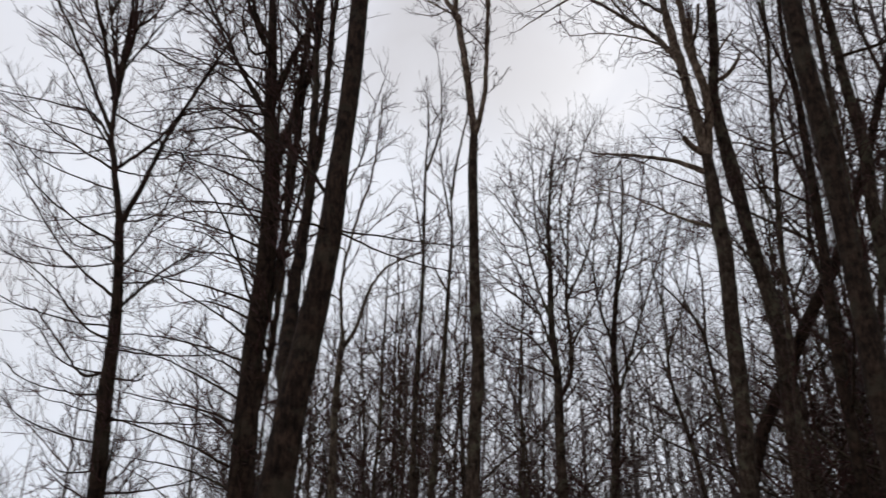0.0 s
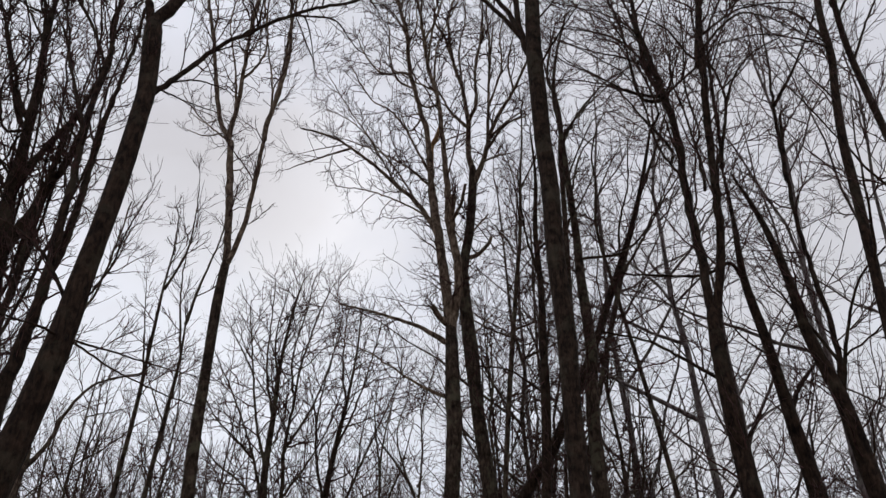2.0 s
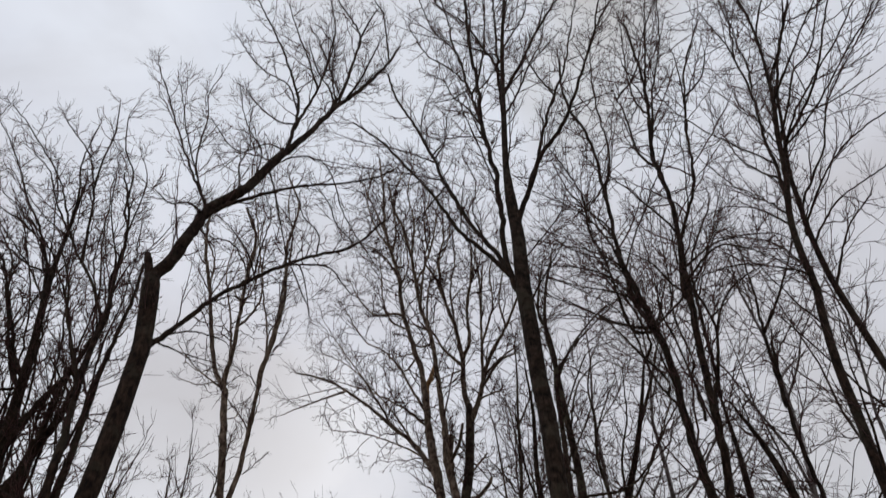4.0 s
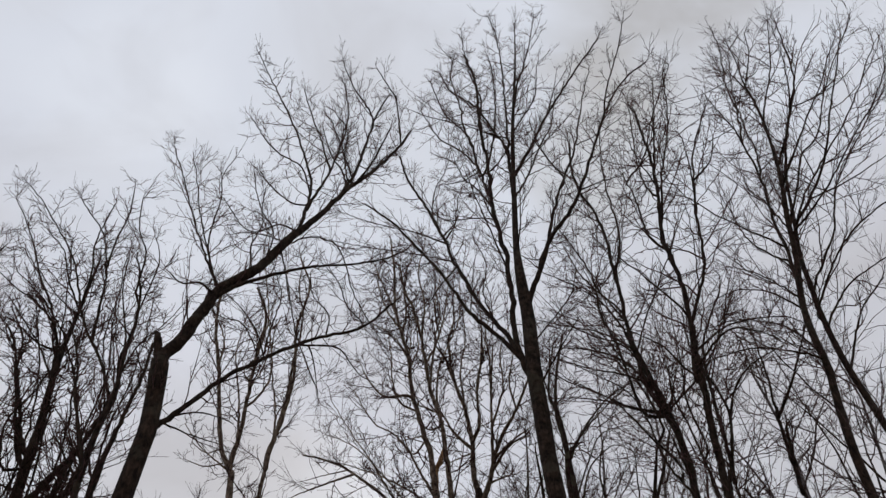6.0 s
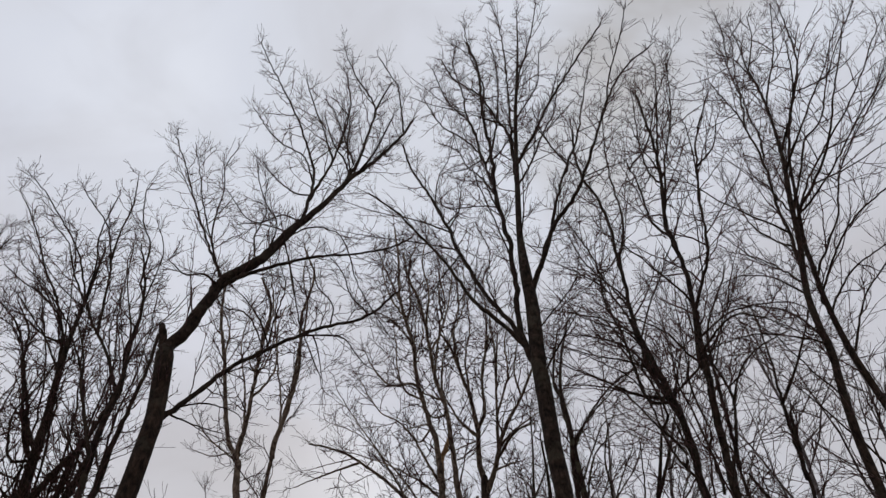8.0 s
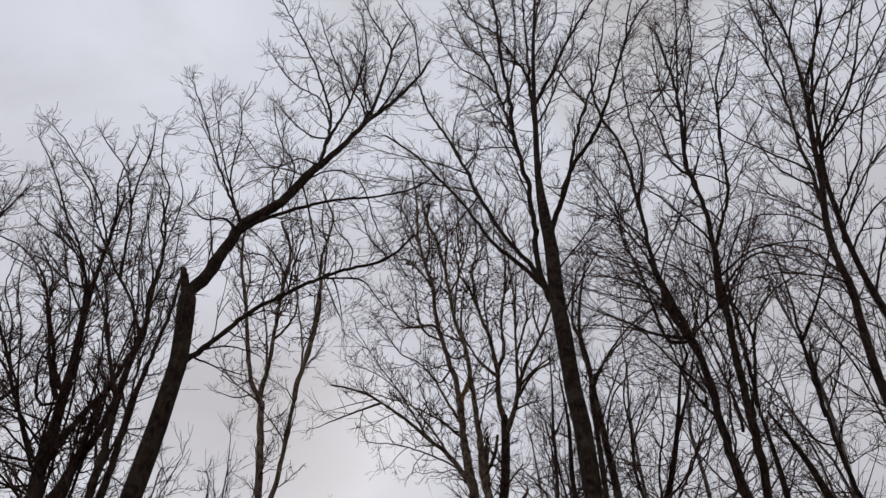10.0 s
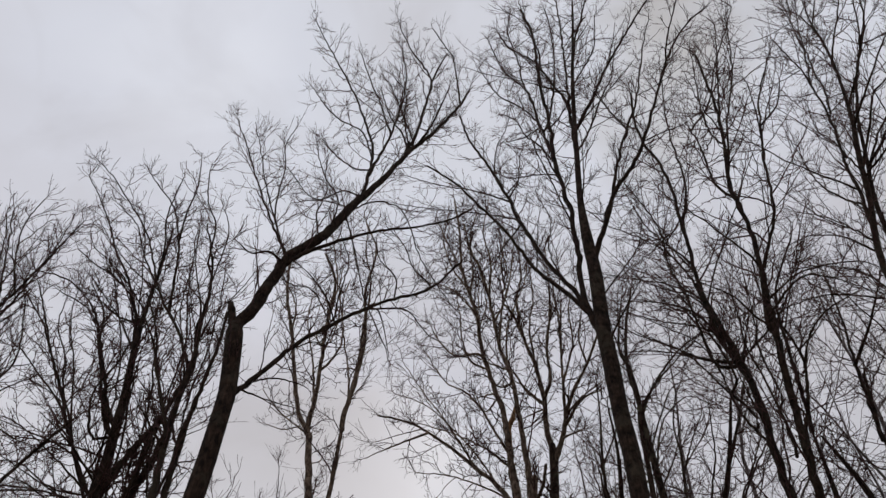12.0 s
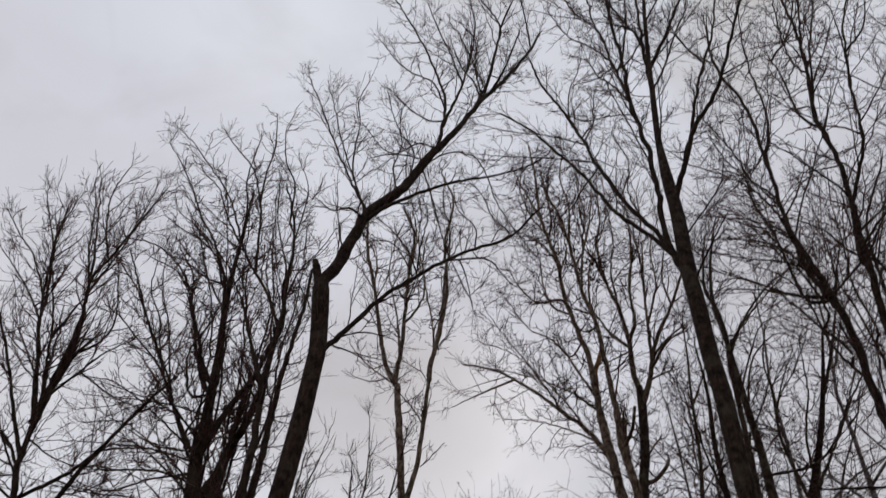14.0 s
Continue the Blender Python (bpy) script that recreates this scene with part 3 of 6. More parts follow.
grow(CLUMP, 'limb', 0.024, 0.007, (-0.09, -0.02, 6.82), (-0.25, 0.04, 7.15), (-0.37, 0.11, 7.51), (-0.53, 0.16, 7.93), (-0.62, 0.23, 8.37), (-0.79, 0.28, 8.71))
grow(CLUMP, 'limb', 0.012, 0.005, (-0.23, -0.18, 8.58), (-0.22, -0.29, 8.88), (-0.28, -0.42, 9.14), (-0.26, -0.52, 9.70))
grow(CLUMP, 'limb', 0.012, 0.005, (-0.39, -0.00, 8.41), (-0.64, 0.03, 8.69), (-0.84, 0.08, 8.85), (-1.07, 0.11, 9.07))
grow(CLUMP, 'limb', 0.012, 0.005, (-0.23, -0.05, 8.67), (-0.46, -0.01, 9.07), (-0.64, 0.05, 9.55), (-0.86, 0.09, 9.83))
grow(CLUMP, 'limb', 0.011, 0.004, (0.32, -0.10, 7.82), (0.37, -0.14, 8.19), (0.53, -0.17, 8.54), (0.63, -0.22, 8.78))
grow(CLUMP, 'limb', 0.011, 0.005, (-0.19, -0.03, 7.69), (-0.43, 0.07, 8.17), (-0.65, 0.17, 8.52), (-0.89, 0.26, 8.89))
grow(CLUMP, 'limb', 0.012, 0.005, (0.22, -0.39, 8.66), (0.20, -0.50, 9.04), (0.07, -0.64, 9.26), (0.01, -0.76, 9.56))
grow(CLUMP, 'limb', 0.030, 0.010, (0.05, 0.00, 3.60), (0.08, 0.00, 3.80), (0.12, 0.00, 4.00), (0.15, -0.05, 4.32), (0.18, -0.10, 4.60), (0.18, -0.15, 4.85), (0.17, -0.15, 5.14), (0.17, -0.15, 5.49), (0.15, -0.15, 5.87), (0.17, -0.15, 6.19), (0.21, -0.15, 6.48), (0.21, -0.15, 6.83))
grow(CLUMP, 'limb', 0.026, 0.007, (-0.01, 0.00, 3.72), (-0.01, 0.00, 4.60), (-0.01, 0.00, 5.20), (-0.01, 0.00, 5.62), (-0.06, 0.03, 6.01), (-0.17, 0.06, 6.27), (-0.35, 0.09, 6.64), (-0.55, 0.12, 7.04), (-0.70, 0.15, 7.36), (-0.90, 0.18, 7.76), (-1.09, 0.21, 8.11), (-1.37, 0.24, 8.50))
grow(CLUMP, 'limb', 0.013, 0.005, (-0.52, 0.10, 6.97), (-0.69, 0.14, 7.22), (-0.91, 0.18, 7.47), (-1.10, 0.22, 7.70), (-1.30, 0.26, 7.87))
grow(CLUMP, 'limb', 0.020, 0.006, (-0.18, 0.05, 6.89), (-0.32, 0.09, 7.27), (-0.48, 0.13, 7.75), (-0.67, 0.17, 8.27), (-0.89, 0.21, 8.58), (-1.11, 0.25, 8.77), (-1.40, 0.29, 8.86))
grow(CLUMP, 'limb', 0.014, 0.005, (-0.32, 0.05, 6.56), (-0.49, 0.09, 6.97), (-0.64, 0.13, 7.29), (-0.76, 0.17, 7.71), (-0.94, 0.21, 8.08), (-0.99, 0.25, 8.43))
grow(CLUMP, 'limb', 0.018, 0.005, (0.04, 0.00, 4.10), (0.22, 0.00, 5.30), (0.38, 0.00, 6.55), (0.38, -0.01, 7.29), (0.41, 0.00, 8.11), (0.36, 0.00, 9.03))
grow(CLUMP, 'limb', 0.019, 0.005, (0.03, 0.02, 3.70), (0.14, 0.06, 5.20), (0.21, 0.08, 6.57), (0.19, 0.07, 7.23), (0.19, 0.07, 7.92), (0.06, 0.05, 8.77), (-0.06, 0.03, 9.64))
grow(CLUMP, 'limb', 0.016, 0.005, (0.02, 0.02, 4.40), (0.08, 0.18, 5.50), (0.07, 0.26, 6.69), (0.02, 0.25, 7.52), (-0.14, 0.22, 8.37), (-0.29, 0.19, 9.38))
grow(CLUMP, 'limb', 0.015, 0.005, (0.01, 0.02, 4.90), (0.01, 0.11, 5.70), (-0.03, 0.14, 6.56), (-0.10, 0.13, 7.28), (-0.23, 0.10, 7.91), (-0.41, 0.06, 8.92), (-0.58, 0.00, 9.60))
grow(CLUMP, 'limb', 0.018, 0.005, (0.00, 0.03, 5.30), (-0.10, 0.22, 6.05), (-0.20, 0.31, 6.81), (-0.26, 0.30, 7.48), (-0.43, 0.26, 8.21), (-0.71, 0.18, 8.97))
grow(CLUMP, 'limb', 0.013, 0.005, (-0.25, -0.04, 6.72), (-0.36, -0.04, 7.13), (-0.29, -0.02, 7.50), (-0.18, 0.01, 8.11), (0.00, 0.04, 8.62))
for n in range(24):
    # long arching branches low on one side of the clump
    z, out, turn = 3.1 + 0.15 * n, 0.8 + 0.35 * math.sin(2.3 * n), 0.42 * math.sin(4.1 * n + 1.0)
    x = 0.02 if z < 5.6 else -0.02 - 0.05 * (z - 5.6)
    grow(CLUMP, 'limb', 0.011, 0.003, (x, 0.0, z), (x - 0.35 * out, 0.3 * turn, z + 0.16), (x - 0.75 * out, 0.7 * turn, z + 0.28), (x - 1.15 * out, turn, z + 0.36 + 0.1 * math.sin(3.0 * n)))

FORKED = stem(0.08, 7.20, [(0.00, 0.00, 0.00), (0.04, -0.00, 1.72), (0.14, -0.00, 3.44), (0.17, -0.01, 3.97), (0.21, -0.01, 4.48), (0.19, -0.01, 5.04), (0.19, -0.01, 5.66), (0.19, -0.01, 6.35), (0.21, -0.01, 6.84)],
    [0.071, 0.063, 0.055, 0.052, 0.051, 0.048, 0.045, 0.042, 0.038])
grow(FORKED, 'limb', 0.034, 0.033, (0.21, -0.01, 6.78), (0.18, 0.05, 7.28), (0.12, 0.10, 7.88), (0.08, 0.16, 8.39))
grow(FORKED, 'limb', 0.028, 0.013, (0.22, -0.00, 6.81), (0.28, -0.06, 7.02), (0.34, -0.12, 7.47), (0.35, -0.17, 7.94), (0.39, -0.23, 8.52), (0.45, -0.28, 9.15), (0.45, -0.34, 9.72))
grow(FORKED, 'limb', 0.028, 0.016, (0.05, 0.16, 8.39), (-0.07, 0.25, 8.76), (-0.18, 0.35, 9.42), (-0.32, 0.44, 10.25), (-0.47, 0.53, 11.06), (-0.52, 0.63, 12.01))
grow(FORKED, 'limb', 0.028, 0.014, (0.06, 0.16, 8.41), (0.07, 0.09, 8.89), (0.07, 0.03, 9.44), (0.07, -0.03, 10.04), (0.08, -0.10, 10.59), (-0.09, -0.16, 11.01))
grow(FORKED, 'limb', 0.027, 0.011, (0.36, -0.21, 8.36), (0.44, -0.31, 8.85), (0.47, -0.41, 9.36), (0.41, -0.50, 10.01), (0.47, -0.60, 10.65), (0.31, -0.69, 11.05))
grow(FORKED, 'limb', 0.011, 0.005, (0.00, 0.18, 8.48), (-0.26, 0.42, 8.87), (-0.49, 0.65, 9.37))
grow(FORKED, 'limb', 0.011, 0.006, (0.07, 0.03, 9.44), (0.20, 0.27, 10.22), (0.21, 0.51, 11.16))
grow(FORKED, 'limb', 0.016, 0.006, (0.07, 0.05, 9.30), (0.14, 0.04, 9.32), (0.24, 0.08, 9.60), (0.27, 0.12, 9.99), (0.16, 0.16, 10.76), (0.17, 0.20, 11.40))
grow(FORKED, 'limb', 0.015, 0.006, (0.08, 0.10, 8.86), (0.00, 0.18, 9.42), (-0.07, 0.26, 9.83), (-0.15, 0.34, 10.36), (-0.12, 0.42, 11.01))
grow(FORKED, 'limb', 0.015, 0.006, (-0.30, 0.43, 10.11), (-0.32, 0.55, 10.78), (-0.45, 0.66, 11.23), (-0.60, 0.77, 11.70), (-0.58, 0.90, 12.39))
grow(FORKED, 'limb', 0.014, 0.006, (0.10, -0.03, 9.98), (0.11, -0.14, 10.49), (0.00, -0.24, 11.01), (-0.13, -0.35, 11.56))
grow(FORKED, 'limb', 0.013, 0.005, (0.40, -0.24, 8.66), (0.34, -0.28, 9.01), (0.25, -0.31, 9.41), (0.19, -0.35, 9.93), (0.23, -0.39, 10.31))
grow(FORKED, 'limb', 0.014, 0.005, (0.46, -0.48, 9.84), (0.43, -0.64, 10.15), (0.33, -0.79, 10.35), (0.32, -0.95, 10.74))
grow(FORKED, 'limb', 0.008, 0.005, (0.14, 0.12, 8.03), (0.22, 0.19, 8.09), (0.25, 0.27, 8.23))
grow(FORKED, 'limb', 0.009, 0.005, (-0.06, 0.25, 8.75), (-0.20, 0.49, 8.88), (-0.37, 0.72, 9.20))
grow(FORKED, 'limb', 0.009, 0.005, (-0.02, 0.21, 8.57), (-0.19, 0.45, 8.66), (-0.37, 0.68, 8.90))

SLENDER = stem(-0.31, 8.63, [(0.00, 0.00, 0.00), (0.00, 0.00, 1.26), (0.02, 0.00, 2.53), (0.03, 0.00, 3.79), (0.04, 0.00, 4.52), (0.06, 0.00, 5.09), (0.10, 0.00, 5.95), (0.11, 0.00, 6.61), (0.12, 0.00, 7.32), (0.15, 0.00, 7.88)],
    [0.039, 0.036, 0.033, 0.030, 0.027, 0.023, 0.020, 0.017, 0.013, 0.008])
grow(SLENDER, 'limb', 0.014, 0.004, (0.10, 0.00, 6.34), (-0.02, 0.16, 7.19), (-0.06, 0.32, 7.58))
grow(SLENDER, 'limb', 0.017, 0.004, (0.13, 0.00, 7.32), (0.28, -0.10, 7.78), (0.29, -0.21, 8.32), (0.25, -0.31, 8.68))
grow(SLENDER, 'limb', 0.014, 0.005, (0.15, 0.00, 7.77), (0.13, 0.24, 8.42), (0.09, 0.48, 8.77))

SLENDER2 = stem(-0.29, 8.28, [(0.00, 0.00, 0.00), (0.03, 0.00, 1.23), (0.09, 0.00, 2.47), (0.18, 0.00, 3.70), (0.24, 0.00, 4.31), (0.29, 0.00, 4.90), (0.34, 0.00, 5.66), (0.38, 0.00, 6.29), (0.37, 0.00, 6.82)],
    [0.041, 0.038, 0.035, 0.032, 0.027, 0.023, 0.019, 0.014, 0.009])
grow(SLENDER2, 'limb', 0.015, 0.004, (0.38, 0.00, 6.42), (0.30, 0.16, 6.99), (0.26, 0.32, 7.68), (0.31, 0.48, 8.27))
grow(SLENDER2, 'limb', 0.018, 0.006, (0.37, 0.00, 6.79), (0.44, -0.11, 7.18), (0.54, -0.21, 7.61), (0.58, -0.32, 7.98))
grow(SLENDER2, 'limb', 0.010, 0.004, (0.34, 0.00, 5.78), (0.17, 0.08, 6.06), (0.05, 0.16, 6.35))

DEAD = stem(-1.15, 10.01, [(0.00, 0.00, 0.00), (-0.01, -0.00, 1.37), (-0.02, -0.00, 2.74), (-0.03, -0.00, 4.10), (-0.05, -0.01, 4.95), (-0.03, -0.00, 5.59), (-0.02, -0.00, 5.87)],
    [0.059, 0.055, 0.051, 0.046, 0.042, 0.036, 0.030])
grow(DEAD, 'limb', 0.030, 0.011, (-0.00, -0.00, 5.83), (0.13, 0.09, 6.06), (0.22, 0.18, 6.46), (0.44, 0.28, 6.94), (0.89, 0.38, 7.22))
grow(DEAD, 'limb', 0.024, 0.009, (-0.01, -0.00, 5.84), (-0.04, -0.07, 6.25), (-0.02, -0.13, 6.73), (0.11, -0.18, 7.39), (0.28, -0.23, 8.01), (0.39, -0.28, 9.19))

VASE = stem(2.16, 6.87, [(0.00, 0.00, 0.00), (0.02, -0.01, 1.71), (0.08, -0.03, 3.42), (0.11, -0.04, 4.03), (0.13, -0.04, 4.59), (0.16, -0.05, 5.31), (0.15, -0.05, 5.51), (0.15, -0.05, 5.96), (0.14, -0.05, 6.32)],
    [0.088, 0.078, 0.068, 0.066, 0.065, 0.064, 0.066, 0.061, 0.042])
grow(VASE, 'limb', 0.054, 0.043, (0.14, -0.05, 6.32), (0.10, 0.02, 6.93), (0.07, 0.09, 7.45), (0.03, 0.16, 8.01))
grow(VASE, 'limb', 0.048, 0.036, (0.17, -0.06, 6.32), (0.19, -0.15, 6.76), (0.10, -0.20, 7.24), (0.09, -0.28, 7.59))
grow(VASE, 'split_stub', 0.033, 0.022, (0.03, 0.16, 8.01), (0.03, 0.16, 8.57), (0.06, 0.11, 8.69), (0.11, 0.05, 8.88))
grow(VASE, 'limb', 0.032, 0.010, (0.09, 0.08, 7.44), (-0.08, 0.25, 7.86), (-0.31, 0.42, 8.23), (-0.50, 0.57, 8.56), (-0.77, 0.74, 8.91), (-0.93, 0.87, 9.11), (-1.24, 1.02, 9.27))
grow(VASE, 'limb', 0.016, 0.005, (-0.77, 0.74, 8.91), (-1.05, 0.95, 8.79), (-1.33, 1.14, 8.71))
grow(VASE, 'limb', 0.013, 0.004, (-0.31, 0.42, 8.23), (-0.62, 0.20, 8.52), (-0.95, -0.02, 8.72), (-1.18, -0.08, 9.02))
grow(VASE, 'limb', 0.013, 0.004, (-0.08, 0.25, 7.86), (-0.45, 0.06, 8.16), (-0.85, -0.05, 8.45), (-1.16, -0.10, 8.52))
grow(VASE, 'limb', 0.017, 0.005, (0.03, 0.16, 8.05), (-0.01, 0.17, 8.07), (-0.20, 0.33, 8.41), (-0.50, 0.52, 8.72), (-0.84, 0.70, 8.95))
grow(VASE, 'limb', 0.014, 0.005, (0.00, 0.17, 7.71), (-0.18, 0.50, 8.05), (-0.44, 0.84, 8.41), (-0.75, 1.18, 8.67))
grow(VASE, 'limb', 0.021, 0.013, (0.12, -0.24, 7.36), (0.09, -0.48, 7.32), (0.05, -0.72, 7.37))
grow(VASE, 'limb', 0.035, 0.023, (0.14, -0.05, 6.26), (0.11, -0.04, 6.26), (0.01, -0.09, 6.32), (-0.07, -0.15, 6.38))
grow(VASE, 'limb', 0.029, 0.009, (0.12, -0.04, 6.08), (-0.08, 0.19, 6.35), (-0.40, 0.44, 6.58), (-0.73, 0.68, 6.77))
grow(VASE, 'limb', 0.018, 0.004, (0.15, -0.05, 5.51), (0.09, -0.03, 5.51), (-0.09, 0.31, 5.85), (-0.38, 0.66, 6.26), (-0.69, 0.99, 6.58))
grow(VASE, 'limb', 0.043, 0.013, (0.09, 0.08, 7.41), (0.04, 0.11, 7.73), (0.02, 0.13, 8.03), (-0.00, 0.15, 8.43), (-0.02, 0.17, 8.81), (-0.08, 0.20, 9.13), (-0.15, 0.23, 9.51), (-0.21, 0.26, 9.92), (-0.24, 0.28, 10.45), (-0.32, 0.31, 10.91), (-0.40, 0.34, 11.40), (-0.41, 0.36, 11.92), (-0.43, 0.38, 12.47), (-0.48, 0.40, 13.13))
grow(VASE, 'limb', 0.039, 0.012, (0.12, -0.18, 7.08), (0.08, -0.20, 7.35), (0.06, -0.22, 7.74), (0.02, -0.24, 8.16), (-0.01, -0.26, 8.53), (-0.06, -0.28, 8.92), (-0.16, -0.27, 9.34), (-0.22, -0.29, 9.79), (-0.29, -0.30, 10.28), (-0.37, -0.30, 10.68), (-0.47, -0.31, 10.94), (-0.55, -0.32, 11.44))
grow(VASE, 'limb', 0.018, 0.005, (-0.16, -0.27, 9.33), (-0.16, -0.40, 9.77), (-0.10, -0.54, 10.11), (-0.06, -0.68, 10.59), (-0.09, -0.80, 10.99))
grow(VASE, 'limb', 0.020, 0.006, (-0.20, 0.25, 9.82), (-0.26, 0.27, 9.77), (-0.48, 0.43, 9.85), (-0.64, 0.58, 10.23), (-0.73, 0.70, 10.64))
grow(VASE, 'limb', 0.017, 0.006, (-0.25, 0.28, 10.43), (-0.34, 0.52, 11.05), (-0.49, 0.78, 11.56), (-0.68, 1.03, 11.90))
grow(VASE, 'limb', 0.017, 0.007, (-0.32, 0.31, 10.89), (-0.25, 0.35, 11.44), (-0.27, 0.41, 12.15), (-0.14, 0.43, 12.97))
grow(VASE, 'limb', 0.016, 0.006, (-0.29, -0.30, 10.25), (-0.26, -0.42, 10.67), (-0.36, -0.50, 11.11), (-0.31, -0.62, 11.63))
grow(VASE, 'limb', 0.016, 0.006, (-0.15, 0.23, 9.49), (-0.29, 0.39, 9.75), (-0.37, 0.53, 10.29), (-0.35, 0.65, 10.86), (-0.40, 0.79, 11.72))
grow(VASE, 'limb', 0.018, 0.007, (-0.40, 0.34, 11.37), (-0.48, 0.69, 12.35), (-0.57, 1.04, 13.40))
grow(VASE, 'limb', 0.017, 0.006, (-0.02, 0.14, 8.25), (-0.12, 0.29, 8.70), (-0.19, 0.42, 9.06), (-0.30, 0.56, 9.40), (-0.49, 0.71, 9.66), (-0.59, 0.84, 9.97), (-0.71, 0.97, 10.41))
grow(VASE, 'limb', 0.015, 0.005, (-0.06, -0.28, 8.90), (-0.22, -0.31, 8.68), (-0.34, -0.36, 8.78))
grow(VASE, 'limb', 0.016, 0.006, (-0.21, -0.28, 9.70), (-0.05, -0.28, 10.25), (-0.06, -0.22, 10.87), (0.04, -0.20, 11.65))
grow(VASE, 'limb', 0.015, 0.005, (-0.09, -0.28, 9.04), (-0.11, -0.39, 9.50), (-0.03, -0.55, 9.82), (0.06, -0.70, 10.16), (0.04, -0.83, 10.64))
grow(VASE, 'limb', 0.016, 0.005, (-0.06, 0.19, 9.04), (-0.14, 0.43, 9.04), (-0.23, 0.56, 9.47))
grow(VASE, 'limb', 0.015, 0.007, (-0.35, 0.32, 11.03), (-0.47, 0.51, 11.60), (-0.56, 0.70, 12.47), (-0.46, 0.84, 13.42))
grow(VASE, 'limb', 0.014, 0.006, (-0.22, 0.27, 10.23), (-0.13, 0.24, 10.65), (-0.17, 0.25, 11.22))

VASE2 = stem(2.91, 7.06, [(-0.12, 0.05, 0.00), (-0.16, 0.06, 1.65), (-0.18, 0.07, 3.30), (-0.17, 0.07, 3.93), (-0.15, 0.06, 4.40), (-0.16, 0.07, 4.92), (-0.23, 0.09, 5.58), (-0.28, 0.11, 6.23), (-0.33, 0.12, 7.14), (-0.26, 0.10, 7.67), (-0.22, 0.08, 8.25), (-0.21, 0.08, 8.56)],
    [0.094, 0.084, 0.073, 0.069, 0.065, 0.062, 0.057, 0.073, 0.047, 0.046, 0.045, 0.043])
grow(VASE2, 'limb', 0.036, 0.016, (-0.21, 0.08, 8.48), (-0.25, 0.10, 8.81), (-0.24, 0.09, 9.24), (-0.29, 0.11, 9.76), (-0.41, 0.16, 10.39), (-0.44, 0.16, 10.99))
grow(VASE2, 'limb', 0.024, 0.009, (-0.25, 0.10, 9.26), (-0.39, 0.26, 9.51), (-0.44, 0.39, 9.86), (-0.49, 0.52, 10.15))
grow(VASE2, 'limb', 0.026, 0.009, (-0.24, 0.09, 9.24), (-0.17, 0.01, 9.49), (-0.18, -0.04, 10.06), (-0.08, -0.14, 10.70))
grow(VASE2, 'limb', 0.036, 0.013, (-0.22, 0.08, 8.31), (-0.11, -0.02, 8.64), (-0.07, -0.11, 8.90), (0.01, -0.22, 9.16), (0.16, -0.35, 9.50), (0.28, -0.48, 9.87))
grow(VASE2, 'limb', 0.022, 0.010, (-0.09, -0.09, 8.84), (-0.04, -0.05, 9.50), (0.01, -0.01, 10.14), (0.10, 0.01, 10.93))
grow(VASE2, 'limb', 0.022, 0.008, (-0.07, -0.09, 8.80), (-0.01, -0.37, 8.83), (0.09, -0.68, 8.71))
grow(VASE2, 'limb', 0.014, 0.006, (-0.11, -0.02, 8.63), (-0.07, -0.30, 8.44), (-0.12, -0.54, 8.23))
grow(VASE2, 'limb', 0.026, 0.016, (-0.29, 0.11, 7.33), (-0.17, 0.12, 7.41), (-0.04, 0.13, 7.59), (0.01, 0.17, 7.71))
grow(VASE2, 'limb', 0.016, 0.008, (-0.23, 0.09, 7.66), (-0.11, 0.13, 7.86), (-0.01, 0.17, 8.02))
grow(VASE2, 'limb', 0.019, 0.007, (-0.41, 0.16, 10.39), (-0.48, 0.22, 10.77), (-0.58, 0.29, 11.12), (-0.48, 0.31, 11.75), (-0.53, 0.36, 12.47))
grow(VASE2, 'limb', 0.021, 0.007, (-0.15, -0.06, 10.05), (-0.13, -0.12, 10.50), (-0.12, -0.18, 10.98), (-0.13, -0.24, 11.62))
grow(VASE2, 'limb', 0.019, 0.007, (0.05, -0.02, 10.18), (0.07, 0.08, 10.79), (0.10, 0.19, 11.38), (0.24, 0.24, 12.10))
grow(VASE2, 'limb', 0.018, 0.006, (-0.04, -0.12, 8.90), (0.02, -0.41, 8.88), (0.13, -0.73, 8.82))
grow(VASE2, 'limb', 0.015, 0.007, (-0.29, 0.11, 9.76), (-0.28, 0.22, 10.54), (-0.15, 0.29, 11.32), (-0.12, 0.39, 12.08))
grow(VASE2, 'limb', 0.015, 0.007, (-0.06, -0.04, 9.51), (0.07, -0.21, 9.93), (0.04, -0.31, 10.42), (0.12, -0.47, 10.79))
grow(VASE2, 'limb', 0.015, 0.006, (-0.24, 0.09, 9.07), (-0.31, 0.37, 9.23), (-0.35, 0.64, 9.39))
grow(VASE2, 'limb', 0.015, 0.006, (0.16, -0.35, 9.50), (0.07, -0.40, 9.82), (0.13, -0.51, 10.30))
grow(VASE2, 'limb', 0.016, 0.007, (-0.44, 0.16, 10.99), (-0.32, 0.21, 11.67), (-0.31, 0.29, 12.42))

